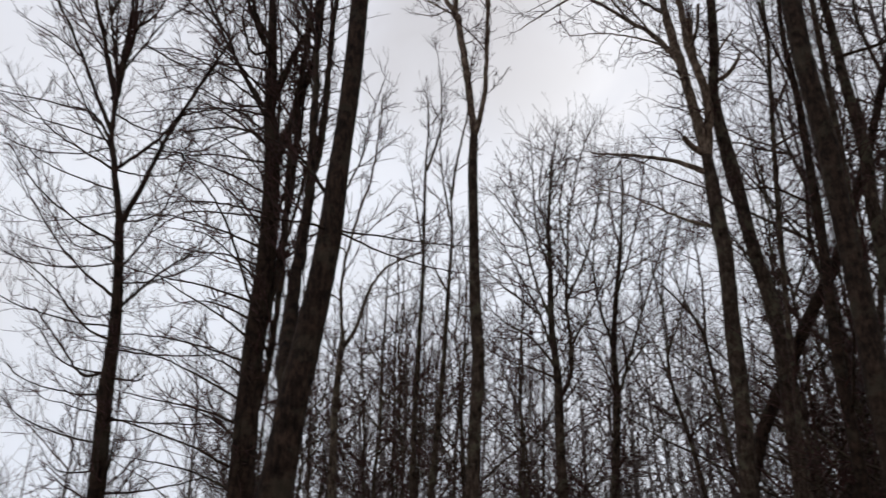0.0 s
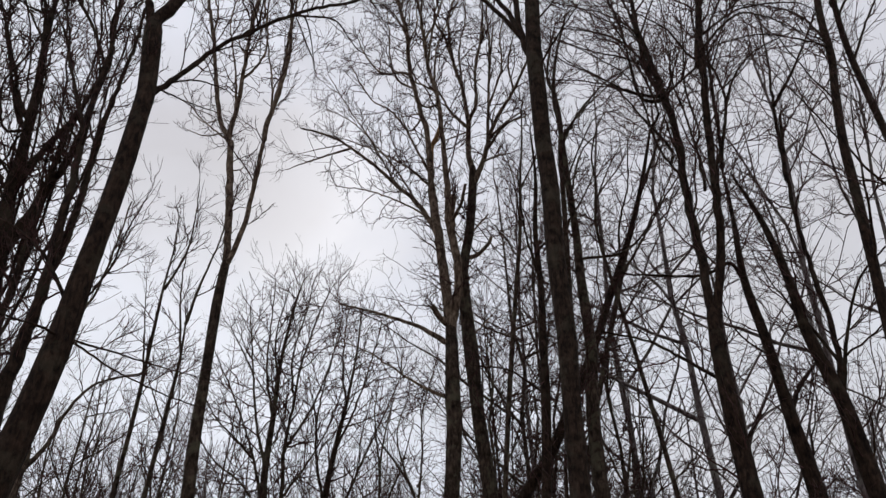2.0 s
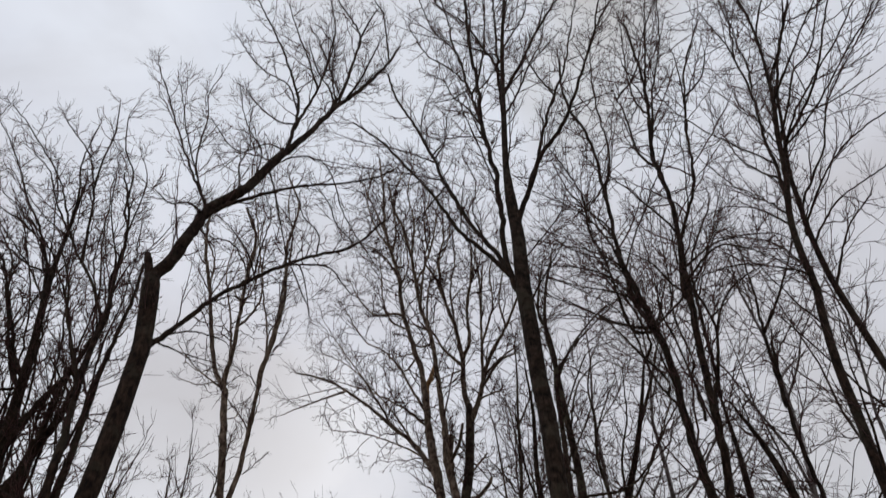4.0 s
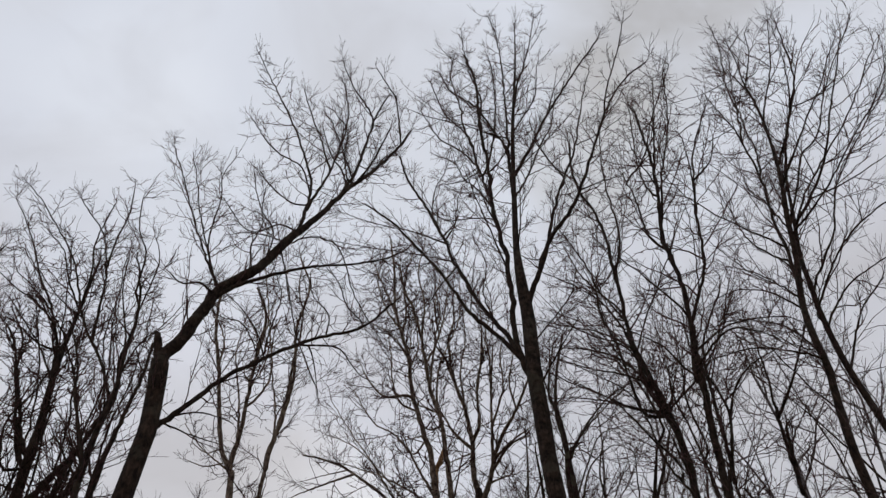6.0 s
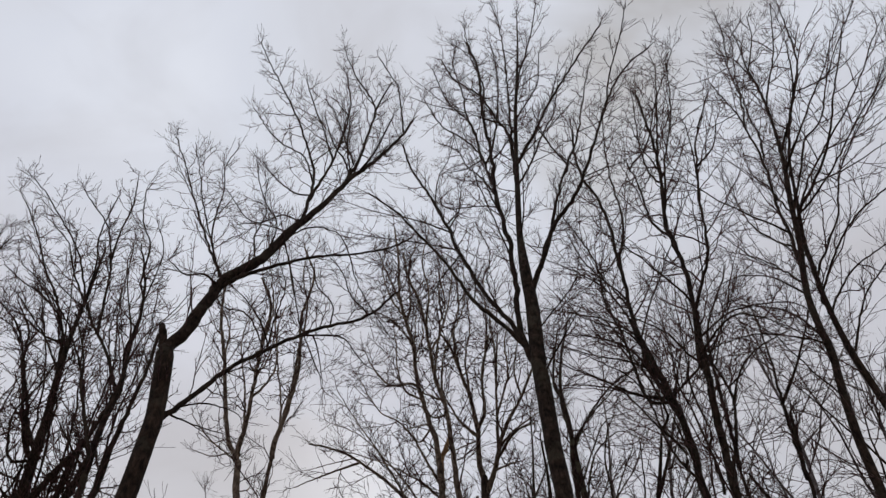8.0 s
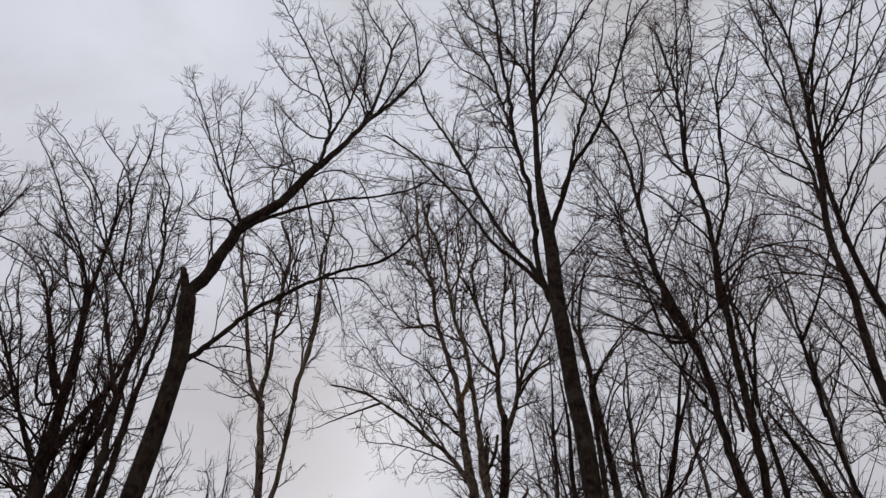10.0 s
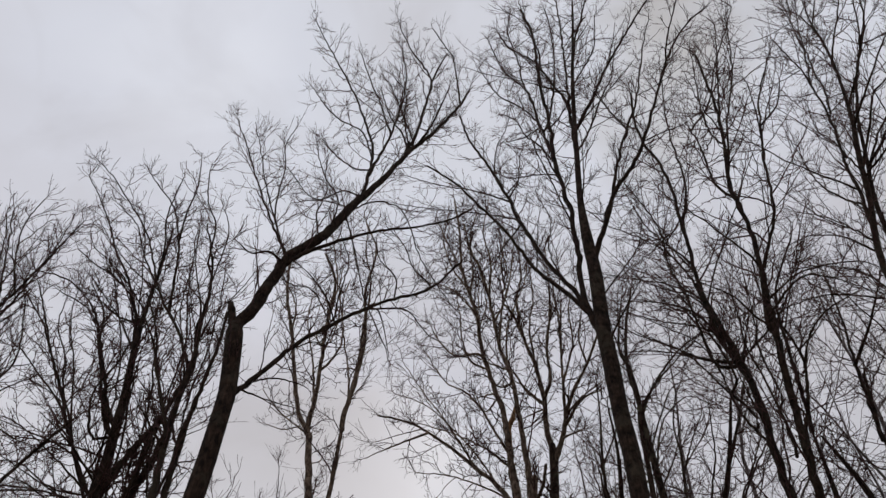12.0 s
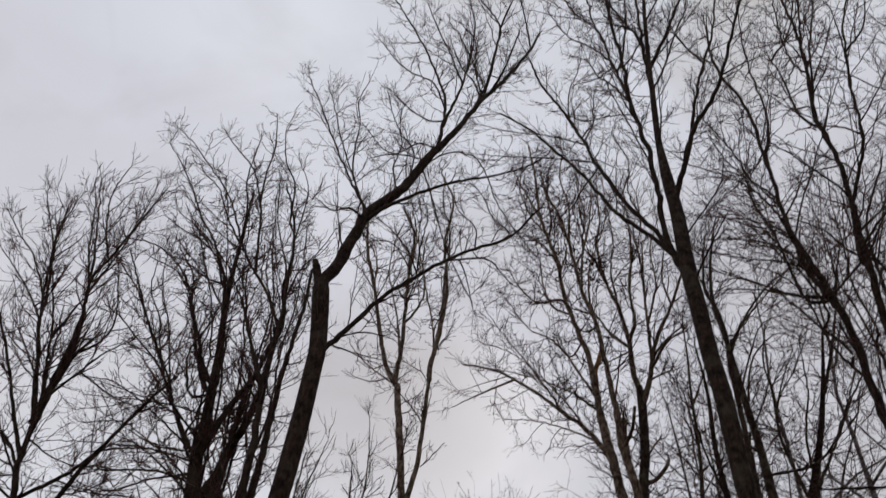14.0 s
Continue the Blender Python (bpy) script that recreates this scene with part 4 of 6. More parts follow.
TALL = stem(2.51, 5.18, [(0.00, 0.00, 0.00), (0.00, -0.00, 1.50), (0.01, -0.00, 3.01), (0.01, -0.00, 3.41), (0.02, -0.01, 3.84), (0.03, -0.01, 4.23), (0.03, -0.01, 4.65), (0.04, -0.02, 5.26), (0.02, -0.01, 5.91), (0.03, -0.01, 6.63), (0.01, -0.00, 7.17), (0.01, -0.00, 7.78), (0.00, -0.00, 8.15), (0.01, -0.01, 8.55), (0.03, -0.01, 9.07), (0.02, -0.01, 9.55), (0.03, -0.01, 10.29), (0.09, -0.04, 11.25), (0.13, -0.07, 11.92), (0.22, -0.11, 13.14), (0.32, -0.17, 14.19), (0.43, -0.23, 15.38), (0.54, -0.30, 16.91)],
    [0.092, 0.081, 0.071, 0.069, 0.067, 0.065, 0.063, 0.074, 0.074, 0.072, 0.071, 0.071, 0.070, 0.067, 0.065, 0.061, 0.034, 0.031, 0.027, 0.024, 0.019, 0.014, 0.007])
grow(TALL, 'limb', 0.033, 0.019, (-0.00, 0.00, 7.92), (-0.06, 0.05, 8.41), (-0.08, 0.08, 8.97), (-0.05, 0.09, 9.76), (-0.05, 0.11, 10.33), (-0.10, 0.16, 11.22), (-0.09, 0.18, 11.86), (-0.07, 0.19, 12.48), (-0.09, 0.22, 13.17), (-0.09, 0.24, 13.82), (-0.07, 0.25, 14.62), (-0.06, 0.27, 15.51), (-0.15, 0.33, 16.40))
grow(TALL, 'limb', 0.029, 0.013, (-0.07, 0.06, 8.46), (-0.13, 0.15, 8.87), (-0.26, 0.27, 9.32), (-0.37, 0.39, 9.82), (-0.50, 0.50, 10.46), (-0.57, 0.59, 11.03), (-0.68, 0.69, 11.64), (-0.83, 0.80, 12.30), (-0.95, 0.90, 12.85), (-1.03, 0.98, 13.53))
grow(TALL, 'limb', 0.012, 0.004, (-0.57, 0.59, 11.03), (-0.95, 0.75, 11.30), (-1.35, 0.90, 11.50), (-1.75, 1.02, 11.75))
grow(TALL, 'limb', 0.012, 0.004, (-0.50, 0.50, 10.46), (-0.90, 0.70, 10.75), (-1.40, 0.90, 10.95), (-1.85, 1.03, 11.10))
grow(TALL, 'limb', 0.012, 0.004, (-0.68, 0.69, 11.64), (-0.66, 0.62, 12.20), (-0.52, 0.55, 12.70), (-0.45, 0.50, 13.20))
grow(TALL, 'limb', 0.025, 0.010, (-0.07, 0.06, 8.50), (-0.24, 0.11, 8.77), (-0.48, 0.19, 9.13), (-0.63, 0.22, 9.49), (-0.80, 0.25, 9.87), (-1.03, 0.29, 10.27), (-1.28, 0.33, 10.68), (-1.61, 0.37, 11.01))
grow(TALL, 'limb', 0.033, 0.009, (0.03, -0.01, 9.19), (0.08, -0.04, 9.20), (0.13, -0.12, 9.55), (0.21, -0.21, 9.81), (0.29, -0.32, 10.13), (0.48, -0.49, 10.48), (0.61, -0.63, 10.81), (0.83, -0.85, 11.62), (0.97, -1.02, 12.14), (1.07, -1.18, 12.46), (1.23, -1.39, 12.72), (1.40, -1.63, 12.78))
grow(TALL, 'limb', 0.022, 0.006, (0.29, -0.32, 10.13), (0.37, -0.40, 10.63), (0.51, -0.51, 11.21), (0.66, -0.65, 11.69), (0.77, -0.75, 12.30), (0.90, -0.89, 13.03), (1.02, -1.02, 13.57))
grow(TALL, 'limb', 0.015, 0.006, (0.97, -1.02, 12.13), (0.93, -1.27, 12.33), (1.02, -1.65, 12.87), (0.98, -1.91, 12.96))
grow(TALL, 'limb', 0.014, 0.006, (0.52, -0.52, 11.24), (0.47, -0.36, 11.99), (0.47, -0.24, 12.64), (0.49, -0.12, 13.46))
grow(TALL, 'limb', 0.025, 0.010, (0.14, -0.07, 11.85), (0.36, -0.27, 12.44), (0.55, -0.46, 13.01), (0.87, -0.76, 13.77), (1.09, -1.02, 14.23), (1.20, -1.21, 14.40))
grow(TALL, 'limb', 0.015, 0.007, (0.12, -0.06, 11.37), (0.32, -0.12, 11.92), (0.53, -0.20, 12.66), (0.72, -0.27, 13.22), (0.89, -0.34, 14.21))
grow(TALL, 'limb', 0.024, 0.011, (0.08, -0.04, 11.19), (0.13, -0.01, 12.23), (0.13, 0.04, 12.87), (0.07, 0.12, 13.33), (-0.05, 0.22, 14.09), (-0.10, 0.30, 14.46), (-0.40, 0.47, 15.17), (-0.52, 0.56, 15.95))
grow(TALL, 'limb', 0.021, 0.008, (0.13, -0.01, 12.23), (0.17, -0.07, 13.37), (0.21, -0.13, 14.81), (0.22, -0.17, 15.38), (0.19, -0.19, 16.51), (0.12, -0.19, 17.20))
grow(TALL, 'limb', 0.020, 0.007, (0.24, -0.12, 13.30), (0.32, -0.26, 14.19), (0.43, -0.42, 14.73), (0.54, -0.58, 15.43), (0.61, -0.73, 16.09))
grow(TALL, 'limb', 0.022, 0.007, (-0.10, 0.16, 11.33), (-0.14, 0.29, 12.37), (-0.21, 0.44, 13.01), (-0.30, 0.59, 13.48), (-0.44, 0.76, 13.97), (-0.55, 0.91, 14.56), (-0.69, 1.06, 15.48))
grow(TALL, 'limb', 0.019, 0.008, (-0.15, 0.35, 12.67), (-0.18, 0.43, 13.60), (-0.32, 0.55, 14.20), (-0.43, 0.66, 14.64), (-0.49, 0.75, 15.29), (-0.58, 0.85, 16.20))
grow(TALL, 'limb', 0.015, 0.007, (-0.13, 0.19, 11.46), (-0.15, 0.42, 12.16), (-0.22, 0.67, 12.84), (-0.24, 0.88, 13.62), (-0.35, 1.14, 14.23))
grow(TALL, 'limb', 0.017, 0.008, (-0.17, 0.40, 13.29), (-0.20, 0.54, 14.16), (-0.19, 0.67, 15.31), (-0.23, 0.82, 16.60), (-0.08, 0.88, 17.89))
grow(TALL, 'limb', 0.016, 0.007, (-0.06, 0.19, 12.53), (0.02, 0.06, 13.18), (0.05, -0.05, 13.89), (0.05, -0.13, 14.90), (-0.02, -0.19, 15.27))
grow(TALL, 'limb', 0.018, 0.008, (-0.09, 0.24, 13.78), (0.00, 0.26, 14.68), (-0.10, 0.36, 15.91), (-0.12, 0.43, 17.55))
grow(TALL, 'limb', 0.014, 0.006, (0.25, -0.13, 13.10), (0.34, -0.36, 13.24), (0.39, -0.58, 13.36), (0.39, -0.77, 13.89))
grow(TALL, 'limb', 0.012, 0.006, (-0.09, 0.15, 11.01), (-0.24, 0.39, 11.38), (-0.48, 0.65, 11.60), (-0.65, 0.87, 12.07))
grow(TALL, 'limb', 0.012, 0.004, (0.04, -0.02, 8.63), (0.23, -0.53, 8.81), (0.27, -0.70, 9.16))
grow(TALL, 'limb', 0.013, 0.004, (-0.01, 0.01, 8.07), (0.12, -0.33, 8.22), (0.20, -0.65, 8.34))
grow(TALL, 'limb', 0.013, 0.005, (0.19, -0.21, 9.86), (0.43, -0.25, 10.58), (0.50, -0.20, 11.33))
grow(TALL, 'limb', 0.012, 0.006, (-0.56, 0.58, 10.95), (-0.39, 0.69, 11.64), (-0.26, 0.81, 12.60))
grow(TALL, 'limb', 0.010, 0.005, (-0.22, 0.24, 9.20), (-0.27, 0.32, 9.77), (-0.19, 0.34, 10.37), (-0.26, 0.43, 10.93))

CROSSING = stem(1.95, 7.50, [(0.00, 0.00, 0.00), (0.08, -0.03, 1.50), (0.28, -0.08, 2.75), (0.45, -0.13, 3.46), (0.62, -0.19, 3.94), (0.74, -0.23, 4.17), (0.88, -0.31, 4.44), (1.07, -0.46, 4.84), (1.29, -0.62, 5.22), (1.51, -0.78, 5.77), (1.65, -0.88, 6.14), (1.85, -1.02, 6.75), (2.07, -1.17, 7.43), (2.22, -1.30, 8.04), (2.35, -1.42, 8.70)],
    [0.068, 0.064, 0.060, 0.058, 0.056, 0.055, 0.054, 0.052, 0.049, 0.045, 0.041, 0.035, 0.028, 0.021, 0.012])
grow(CROSSING, 'limb', 0.017, 0.006, (1.95, -1.09, 7.05), (2.02, -1.06, 7.56), (2.17, -1.10, 8.12), (2.23, -1.15, 8.74))
grow(CROSSING, 'limb', 0.016, 0.006, (1.58, -0.83, 5.95), (1.84, -0.80, 6.22), (2.15, -0.84, 6.38))

SHADED = stem(2.72, 6.21, [(0.00, 0.00, 0.00), (0.02, -0.01, 1.60), (0.05, -0.02, 3.10), (0.06, -0.03, 4.09), (0.10, -0.05, 4.75), (0.13, -0.06, 5.24), (0.14, -0.07, 5.77), (0.16, -0.08, 6.33), (0.15, -0.08, 6.95), (0.19, -0.10, 7.60), (0.18, -0.09, 8.25)],
    [0.052, 0.048, 0.045, 0.043, 0.040, 0.037, 0.033, 0.028, 0.022, 0.015, 0.008])
grow(SHADED, 'limb', 0.015, 0.005, (0.13, -0.06, 5.30), (-0.12, 0.02, 5.52), (-0.36, 0.12, 5.58))
grow(SHADED, 'limb', 0.014, 0.005, (0.15, -0.08, 6.45), (-0.02, -0.20, 6.90), (-0.10, -0.31, 7.42))

IVIED = stem(3.40, 6.35, [(0.00, 0.00, 0.00), (0.00, -0.00, 1.66), (0.00, -0.00, 3.33), (0.00, -0.00, 4.00), (-0.02, 0.01, 4.75), (-0.01, 0.01, 5.41), (0.03, -0.01, 5.96), (0.01, 0.00, 6.69), (0.01, -0.01, 7.17), (0.00, 0.00, 7.70), (-0.01, 0.01, 8.28), (-0.02, 0.01, 8.68), (-0.05, 0.02, 9.12), (0.02, -0.01, 9.74), (0.16, -0.09, 10.39)],
    [0.082, 0.075, 0.068, 0.065, 0.061, 0.056, 0.050, 0.042, 0.037, 0.033, 0.028, 0.024, 0.020, 0.015, 0.012])
grow(IVIED, 'limb', 0.019, 0.007, (-0.01, 0.00, 8.50), (0.12, -0.13, 8.73), (0.36, -0.33, 9.08), (0.56, -0.53, 9.19))
grow(IVIED, 'limb', 0.015, 0.007, (-0.07, 0.03, 7.01), (0.41, -0.24, 6.96), (0.77, -0.28, 7.50), (1.06, -0.29, 8.10))
grow(IVIED, 'limb', 0.014, 0.005, (-0.04, 0.02, 7.77), (0.22, 0.06, 8.38), (0.56, 0.04, 8.83), (0.86, 0.04, 8.80))
grow(IVIED, 'limb', 0.014, 0.005, (-0.05, 0.03, 7.31), (0.29, 0.12, 7.98), (0.57, 0.23, 8.72))

VEE = stem(3.40, 8.05, [(0.00, 0.00, 0.00), (0.06, -0.04, 1.26), (0.16, -0.10, 2.52), (0.32, -0.20, 3.79), (0.52, -0.32, 5.05), (0.78, -0.48, 6.31), (1.08, -0.67, 7.57), (1.21, -0.75, 8.10), (1.40, -0.87, 8.81), (1.61, -1.02, 9.41), (1.80, -1.15, 10.06)],
    [0.037, 0.035, 0.034, 0.033, 0.031, 0.030, 0.028, 0.025, 0.021, 0.017, 0.013])
grow(VEE, 'limb', 0.021, 0.009, (1.14, -0.71, 7.76), (1.43, -0.77, 8.27), (1.72, -0.84, 8.82), (2.05, -0.95, 9.38))

TWIN = stem(3.60, 4.68, [(0.00, 0.00, 0.00), (-0.01, 0.01, 1.32), (-0.04, 0.03, 2.64), (-0.08, 0.06, 3.96), (-0.10, 0.07, 4.43), (-0.10, 0.07, 5.03), (-0.08, 0.06, 5.40)],
    [0.086, 0.079, 0.073, 0.066, 0.061, 0.056, 0.049])
grow(TWIN, 'limb', 0.036, 0.027, (-0.09, 0.07, 5.30), (-0.07, 0.09, 5.83), (-0.05, 0.12, 6.52), (-0.02, 0.13, 7.29), (-0.06, 0.20, 8.05), (-0.12, 0.29, 8.87))
grow(TWIN, 'limb', 0.036, 0.027, (-0.07, 0.05, 5.30), (-0.01, -0.09, 5.87), (-0.02, -0.19, 6.33), (-0.01, -0.30, 7.14), (0.03, -0.44, 8.12))
grow(TWIN, 'limb', 0.017, 0.007, (-0.10, 0.07, 4.78), (-0.14, 0.10, 4.77), (-0.17, 0.32, 5.06), (-0.29, 0.59, 5.36), (-0.52, 0.91, 5.60))
grow(TWIN, 'limb', 0.025, 0.016, (-0.02, 0.14, 7.36), (-0.09, 0.26, 8.20), (-0.06, 0.30, 9.11), (0.00, 0.32, 10.28), (0.03, 0.37, 11.21), (-0.06, 0.49, 12.19), (0.03, 0.50, 13.36))
grow(TWIN, 'limb', 0.028, 0.014, (0.01, -0.36, 7.55), (-0.02, -0.33, 7.58), (0.05, -0.44, 8.25), (0.07, -0.49, 8.88), (0.04, -0.52, 9.53), (0.15, -0.66, 10.62), (0.18, -0.73, 12.06))
grow(TWIN, 'limb', 0.019, 0.008, (0.04, -0.43, 8.18), (0.18, -0.71, 8.72), (0.20, -0.90, 9.43), (0.28, -1.16, 10.30), (0.38, -1.46, 10.71))
grow(TWIN, 'limb', 0.017, 0.006, (0.04, -0.52, 9.53), (0.21, -0.67, 10.51), (0.44, -0.89, 11.58), (0.59, -1.06, 12.81))
grow(TWIN, 'limb', 0.018, 0.007, (-0.01, 0.31, 9.93), (0.26, 0.37, 10.95), (0.44, 0.50, 12.78), (0.74, 0.54, 14.58))
grow(TWIN, 'limb', 0.013, 0.004, (0.01, -0.38, 7.90), (0.09, -0.74, 7.74), (0.11, -1.05, 7.37), (0.02, -1.27, 6.94))
grow(TWIN, 'limb', 0.015, 0.005, (-0.07, 0.30, 9.02), (-0.10, 0.61, 9.99), (-0.20, 0.96, 10.63))
grow(TWIN, 'limb', 0.014, 0.005, (-0.13, 0.28, 8.63), (-0.23, 0.54, 9.12), (-0.41, 0.84, 9.52), (-0.59, 1.12, 9.90))
grow(TWIN, 'limb', 0.014, 0.005, (-0.11, 0.27, 8.21), (-0.18, 0.44, 8.63), (-0.32, 0.67, 8.96), (-0.53, 0.91, 9.21))
grow(TWIN, 'limb', 0.013, 0.005, (-0.08, 0.24, 8.06), (-0.14, 0.47, 8.44), (-0.26, 0.74, 8.76), (-0.36, 0.98, 9.09), (-0.46, 1.23, 9.46))
grow(TWIN, 'limb', 0.013, 0.005, (-0.05, 0.18, 7.64), (-0.17, 0.41, 7.89), (-0.26, 0.61, 8.16), (-0.40, 0.84, 8.41), (-0.59, 1.08, 8.60))
grow(TWIN, 'limb', 0.013, 0.005, (-0.10, 0.28, 7.74), (-0.23, 0.41, 7.91), (-0.39, 0.56, 8.17), (-0.61, 0.74, 8.48), (-0.77, 0.87, 8.72))
grow(TWIN, 'limb', 0.014, 0.005, (-0.13, 0.29, 8.88), (-0.18, 0.46, 9.55), (-0.33, 0.68, 10.09), (-0.54, 0.92, 10.58))
grow(TWIN, 'limb', 0.013, 0.005, (-0.08, 0.40, 9.34), (-0.05, 0.38, 9.39), (-0.19, 0.48, 9.78), (-0.30, 0.55, 10.15), (-0.36, 0.59, 10.57))
grow(TWIN, 'limb', 0.017, 0.008, (-0.14, 0.36, 7.83), (-0.17, 0.41, 8.76), (-0.21, 0.48, 9.37), (-0.19, 0.50, 10.13), (-0.28, 0.60, 10.80), (-0.34, 0.67, 11.19))
grow(TWIN, 'limb', 0.016, 0.006, (0.14, -0.64, 10.51), (0.22, -0.83, 11.29), (0.33, -1.06, 12.29))
grow(TWIN, 'limb', 0.018, 0.008, (0.06, -0.51, 9.20), (0.03, -0.34, 9.78), (0.11, -0.27, 10.62), (0.16, -0.17, 11.35))
grow(TWIN, 'limb', 0.013, 0.006, (0.11, -0.60, 10.16), (0.08, -0.58, 10.23), (0.13, -0.47, 10.79), (0.25, -0.44, 11.75), (0.43, -0.46, 13.02))
grow(TWIN, 'limb', 0.012, 0.005, (0.21, -0.94, 9.54), (0.16, -1.12, 9.94), (0.08, -1.27, 10.24))
grow(TWIN, 'limb', 0.013, 0.005, (0.24, -1.03, 9.87), (0.28, -1.07, 9.86), (0.20, -1.34, 9.69), (0.10, -1.60, 9.69))
grow(TWIN, 'limb', 0.012, 0.006, (0.15, -0.20, 11.17), (0.21, -0.25, 11.21), (0.38, -0.40, 11.60), (0.55, -0.56, 12.30), (0.90, -0.96, 13.46))
grow(TWIN, 'limb', 0.013, 0.004, (-0.02, -0.34, 7.64), (-0.07, -0.30, 7.68), (-0.23, -0.31, 7.91), (-0.42, -0.30, 8.01), (-0.65, -0.27, 8.12))
grow(TWIN, 'limb', 0.013, 0.004, (-0.04, 0.17, 7.67), (0.03, 0.11, 7.72), (0.26, -0.13, 7.97), (0.45, -0.38, 8.38), (0.56, -0.55, 8.72))
grow(TWIN, 'limb', 0.014, 0.004, (-0.14, 0.02, 6.55), (-0.22, 0.14, 6.99), (-0.22, 0.21, 7.49), (-0.25, 0.29, 7.92), (-0.42, 0.47, 8.31), (-0.63, 0.67, 8.68))
grow(TWIN, 'limb', 0.013, 0.004, (-0.17, 0.04, 6.88), (-0.26, 0.17, 7.26), (-0.42, 0.35, 7.86), (-0.71, 0.60, 8.33))
grow(TWIN, 'limb', 0.013, 0.004, (-0.20, 0.07, 7.34), (-0.25, 0.15, 7.92), (-0.36, 0.28, 8.42), (-0.67, 0.54, 8.76))
grow(TWIN, 'limb', 0.012, 0.004, (-0.22, 0.08, 8.10), (-0.28, 0.19, 8.50), (-0.44, 0.37, 8.79), (-0.62, 0.54, 9.10))
grow(TWIN, 'limb', 0.012, 0.004, (0.16, -0.31, 8.11), (0.31, -0.51, 8.14), (0.45, -0.72, 8.06), (0.59, -0.93, 7.89), (0.62, -1.04, 7.69))
grow(TWIN, 'limb', 0.020, 0.006, (-0.06, -0.11, 6.35), (0.04, -0.20, 6.58), (0.11, -0.26, 6.83), (0.17, -0.32, 7.21), (0.16, -0.31, 7.51), (0.12, -0.27, 7.83), (0.10, -0.25, 8.22), (0.14, -0.28, 8.61))
grow(TWIN, 'limb', 0.012, 0.004, (0.17, -0.32, 7.19), (0.24, -0.45, 7.43), (0.34, -0.63, 7.55), (0.50, -0.88, 7.55))
grow(TWIN, 'limb', 0.013, 0.004, (-0.05, -0.12, 6.51), (-0.05, -0.08, 7.14), (-0.07, -0.03, 7.59), (-0.03, -0.02, 8.05), (0.00, -0.01, 8.47), (0.03, 0.01, 8.93))
grow(TWIN, 'limb', 0.012, 0.004, (-0.02, -0.15, 6.96), (-0.02, -0.11, 7.52), (0.04, -0.12, 7.96), (0.11, -0.14, 8.60), (0.20, -0.18, 9.13))

LEANING = stem(4.41, 4.95, [(0.00, 0.00, 0.00), (-0.02, 0.01, 1.39), (-0.05, 0.05, 2.79), (-0.11, 0.09, 4.18), (-0.14, 0.12, 4.74), (-0.17, 0.14, 5.36), (-0.21, 0.18, 6.01), (-0.19, 0.16, 6.58), (-0.18, 0.15, 7.21)],
    [0.077, 0.071, 0.065, 0.059, 0.051, 0.042, 0.032, 0.022, 0.011])
grow(LEANING, 'limb', 0.026, 0.011, (-0.14, 0.12, 4.79), (0.05, 0.17, 5.08), (0.30, 0.16, 5.36))
grow(LEANING, 'limb', 0.021, 0.007, (-0.21, 0.18, 6.01), (-0.35, 0.15, 6.13), (-0.60, 0.21, 5.99), (-1.10, 0.42, 6.02))
grow(LEANING, 'limb', 0.023, 0.010, (-0.18, 0.15, 7.21), (-0.15, 0.13, 7.47), (-0.08, 0.13, 8.22), (0.03, 0.11, 9.07), (0.35, -0.12, 9.88))

SLANTING = stem(4.48, 4.49, [(0.00, 0.00, 0.00), (-0.02, 0.02, 1.36), (-0.05, 0.05, 2.73), (-0.11, 0.10, 4.09), (-0.14, 0.13, 4.67), (-0.21, 0.20, 5.24), (-0.24, 0.22, 5.80), (-0.30, 0.27, 6.37), (-0.40, 0.36, 6.90)],
    [0.081, 0.075, 0.069, 0.062, 0.053, 0.044, 0.033, 0.022, 0.010])
grow(SLANTING, 'limb', 0.025, 0.013, (-0.14, 0.14, 4.72), (-0.11, 0.10, 4.75), (-0.06, 0.11, 5.21), (-0.05, 0.15, 5.96), (-0.01, 0.17, 6.73), (0.09, 0.13, 7.51))
grow(SLANTING, 'limb', 0.018, 0.007, (-0.12, 0.12, 4.75), (-0.11, -0.04, 5.11), (-0.06, -0.25, 5.47), (0.02, -0.49, 5.62))
grow(SLANTING, 'limb', 0.022, 0.007, (-0.01, 0.18, 6.85), (0.13, 0.20, 7.75), (0.26, 0.22, 8.43), (0.37, 0.26, 9.22))
grow(SLANTING, 'limb', 0.019, 0.007, (0.11, 0.20, 7.68), (0.26, -0.06, 8.04), (0.40, -0.34, 8.50))

EDGE = stem(3.86, 3.89, [(0.00, 0.00, 0.00), (0.02, -0.02, 1.43), (0.05, -0.06, 2.87), (0.10, -0.12, 4.30), (0.18, -0.19, 5.74), (0.20, -0.22, 6.23), (0.25, -0.27, 6.74), (0.28, -0.31, 7.01), (0.29, -0.33, 7.41), (0.33, -0.37, 7.82), (0.42, -0.47, 8.33), (0.49, -0.57, 8.92), (0.56, -0.66, 9.38), (0.60, -0.72, 9.75), (0.63, -0.76, 10.05), (0.67, -0.81, 10.48), (0.69, -0.85, 10.98), (0.70, -0.87, 11.41), (0.74, -0.93, 11.94), (0.76, -0.96, 12.51)],
    [0.043, 0.041, 0.038, 0.035, 0.033, 0.032, 0.031, 0.030, 0.028, 0.027, 0.025, 0.024, 0.022, 0.018, 0.016, 0.014, 0.012, 0.009, 0.006, 0.003])
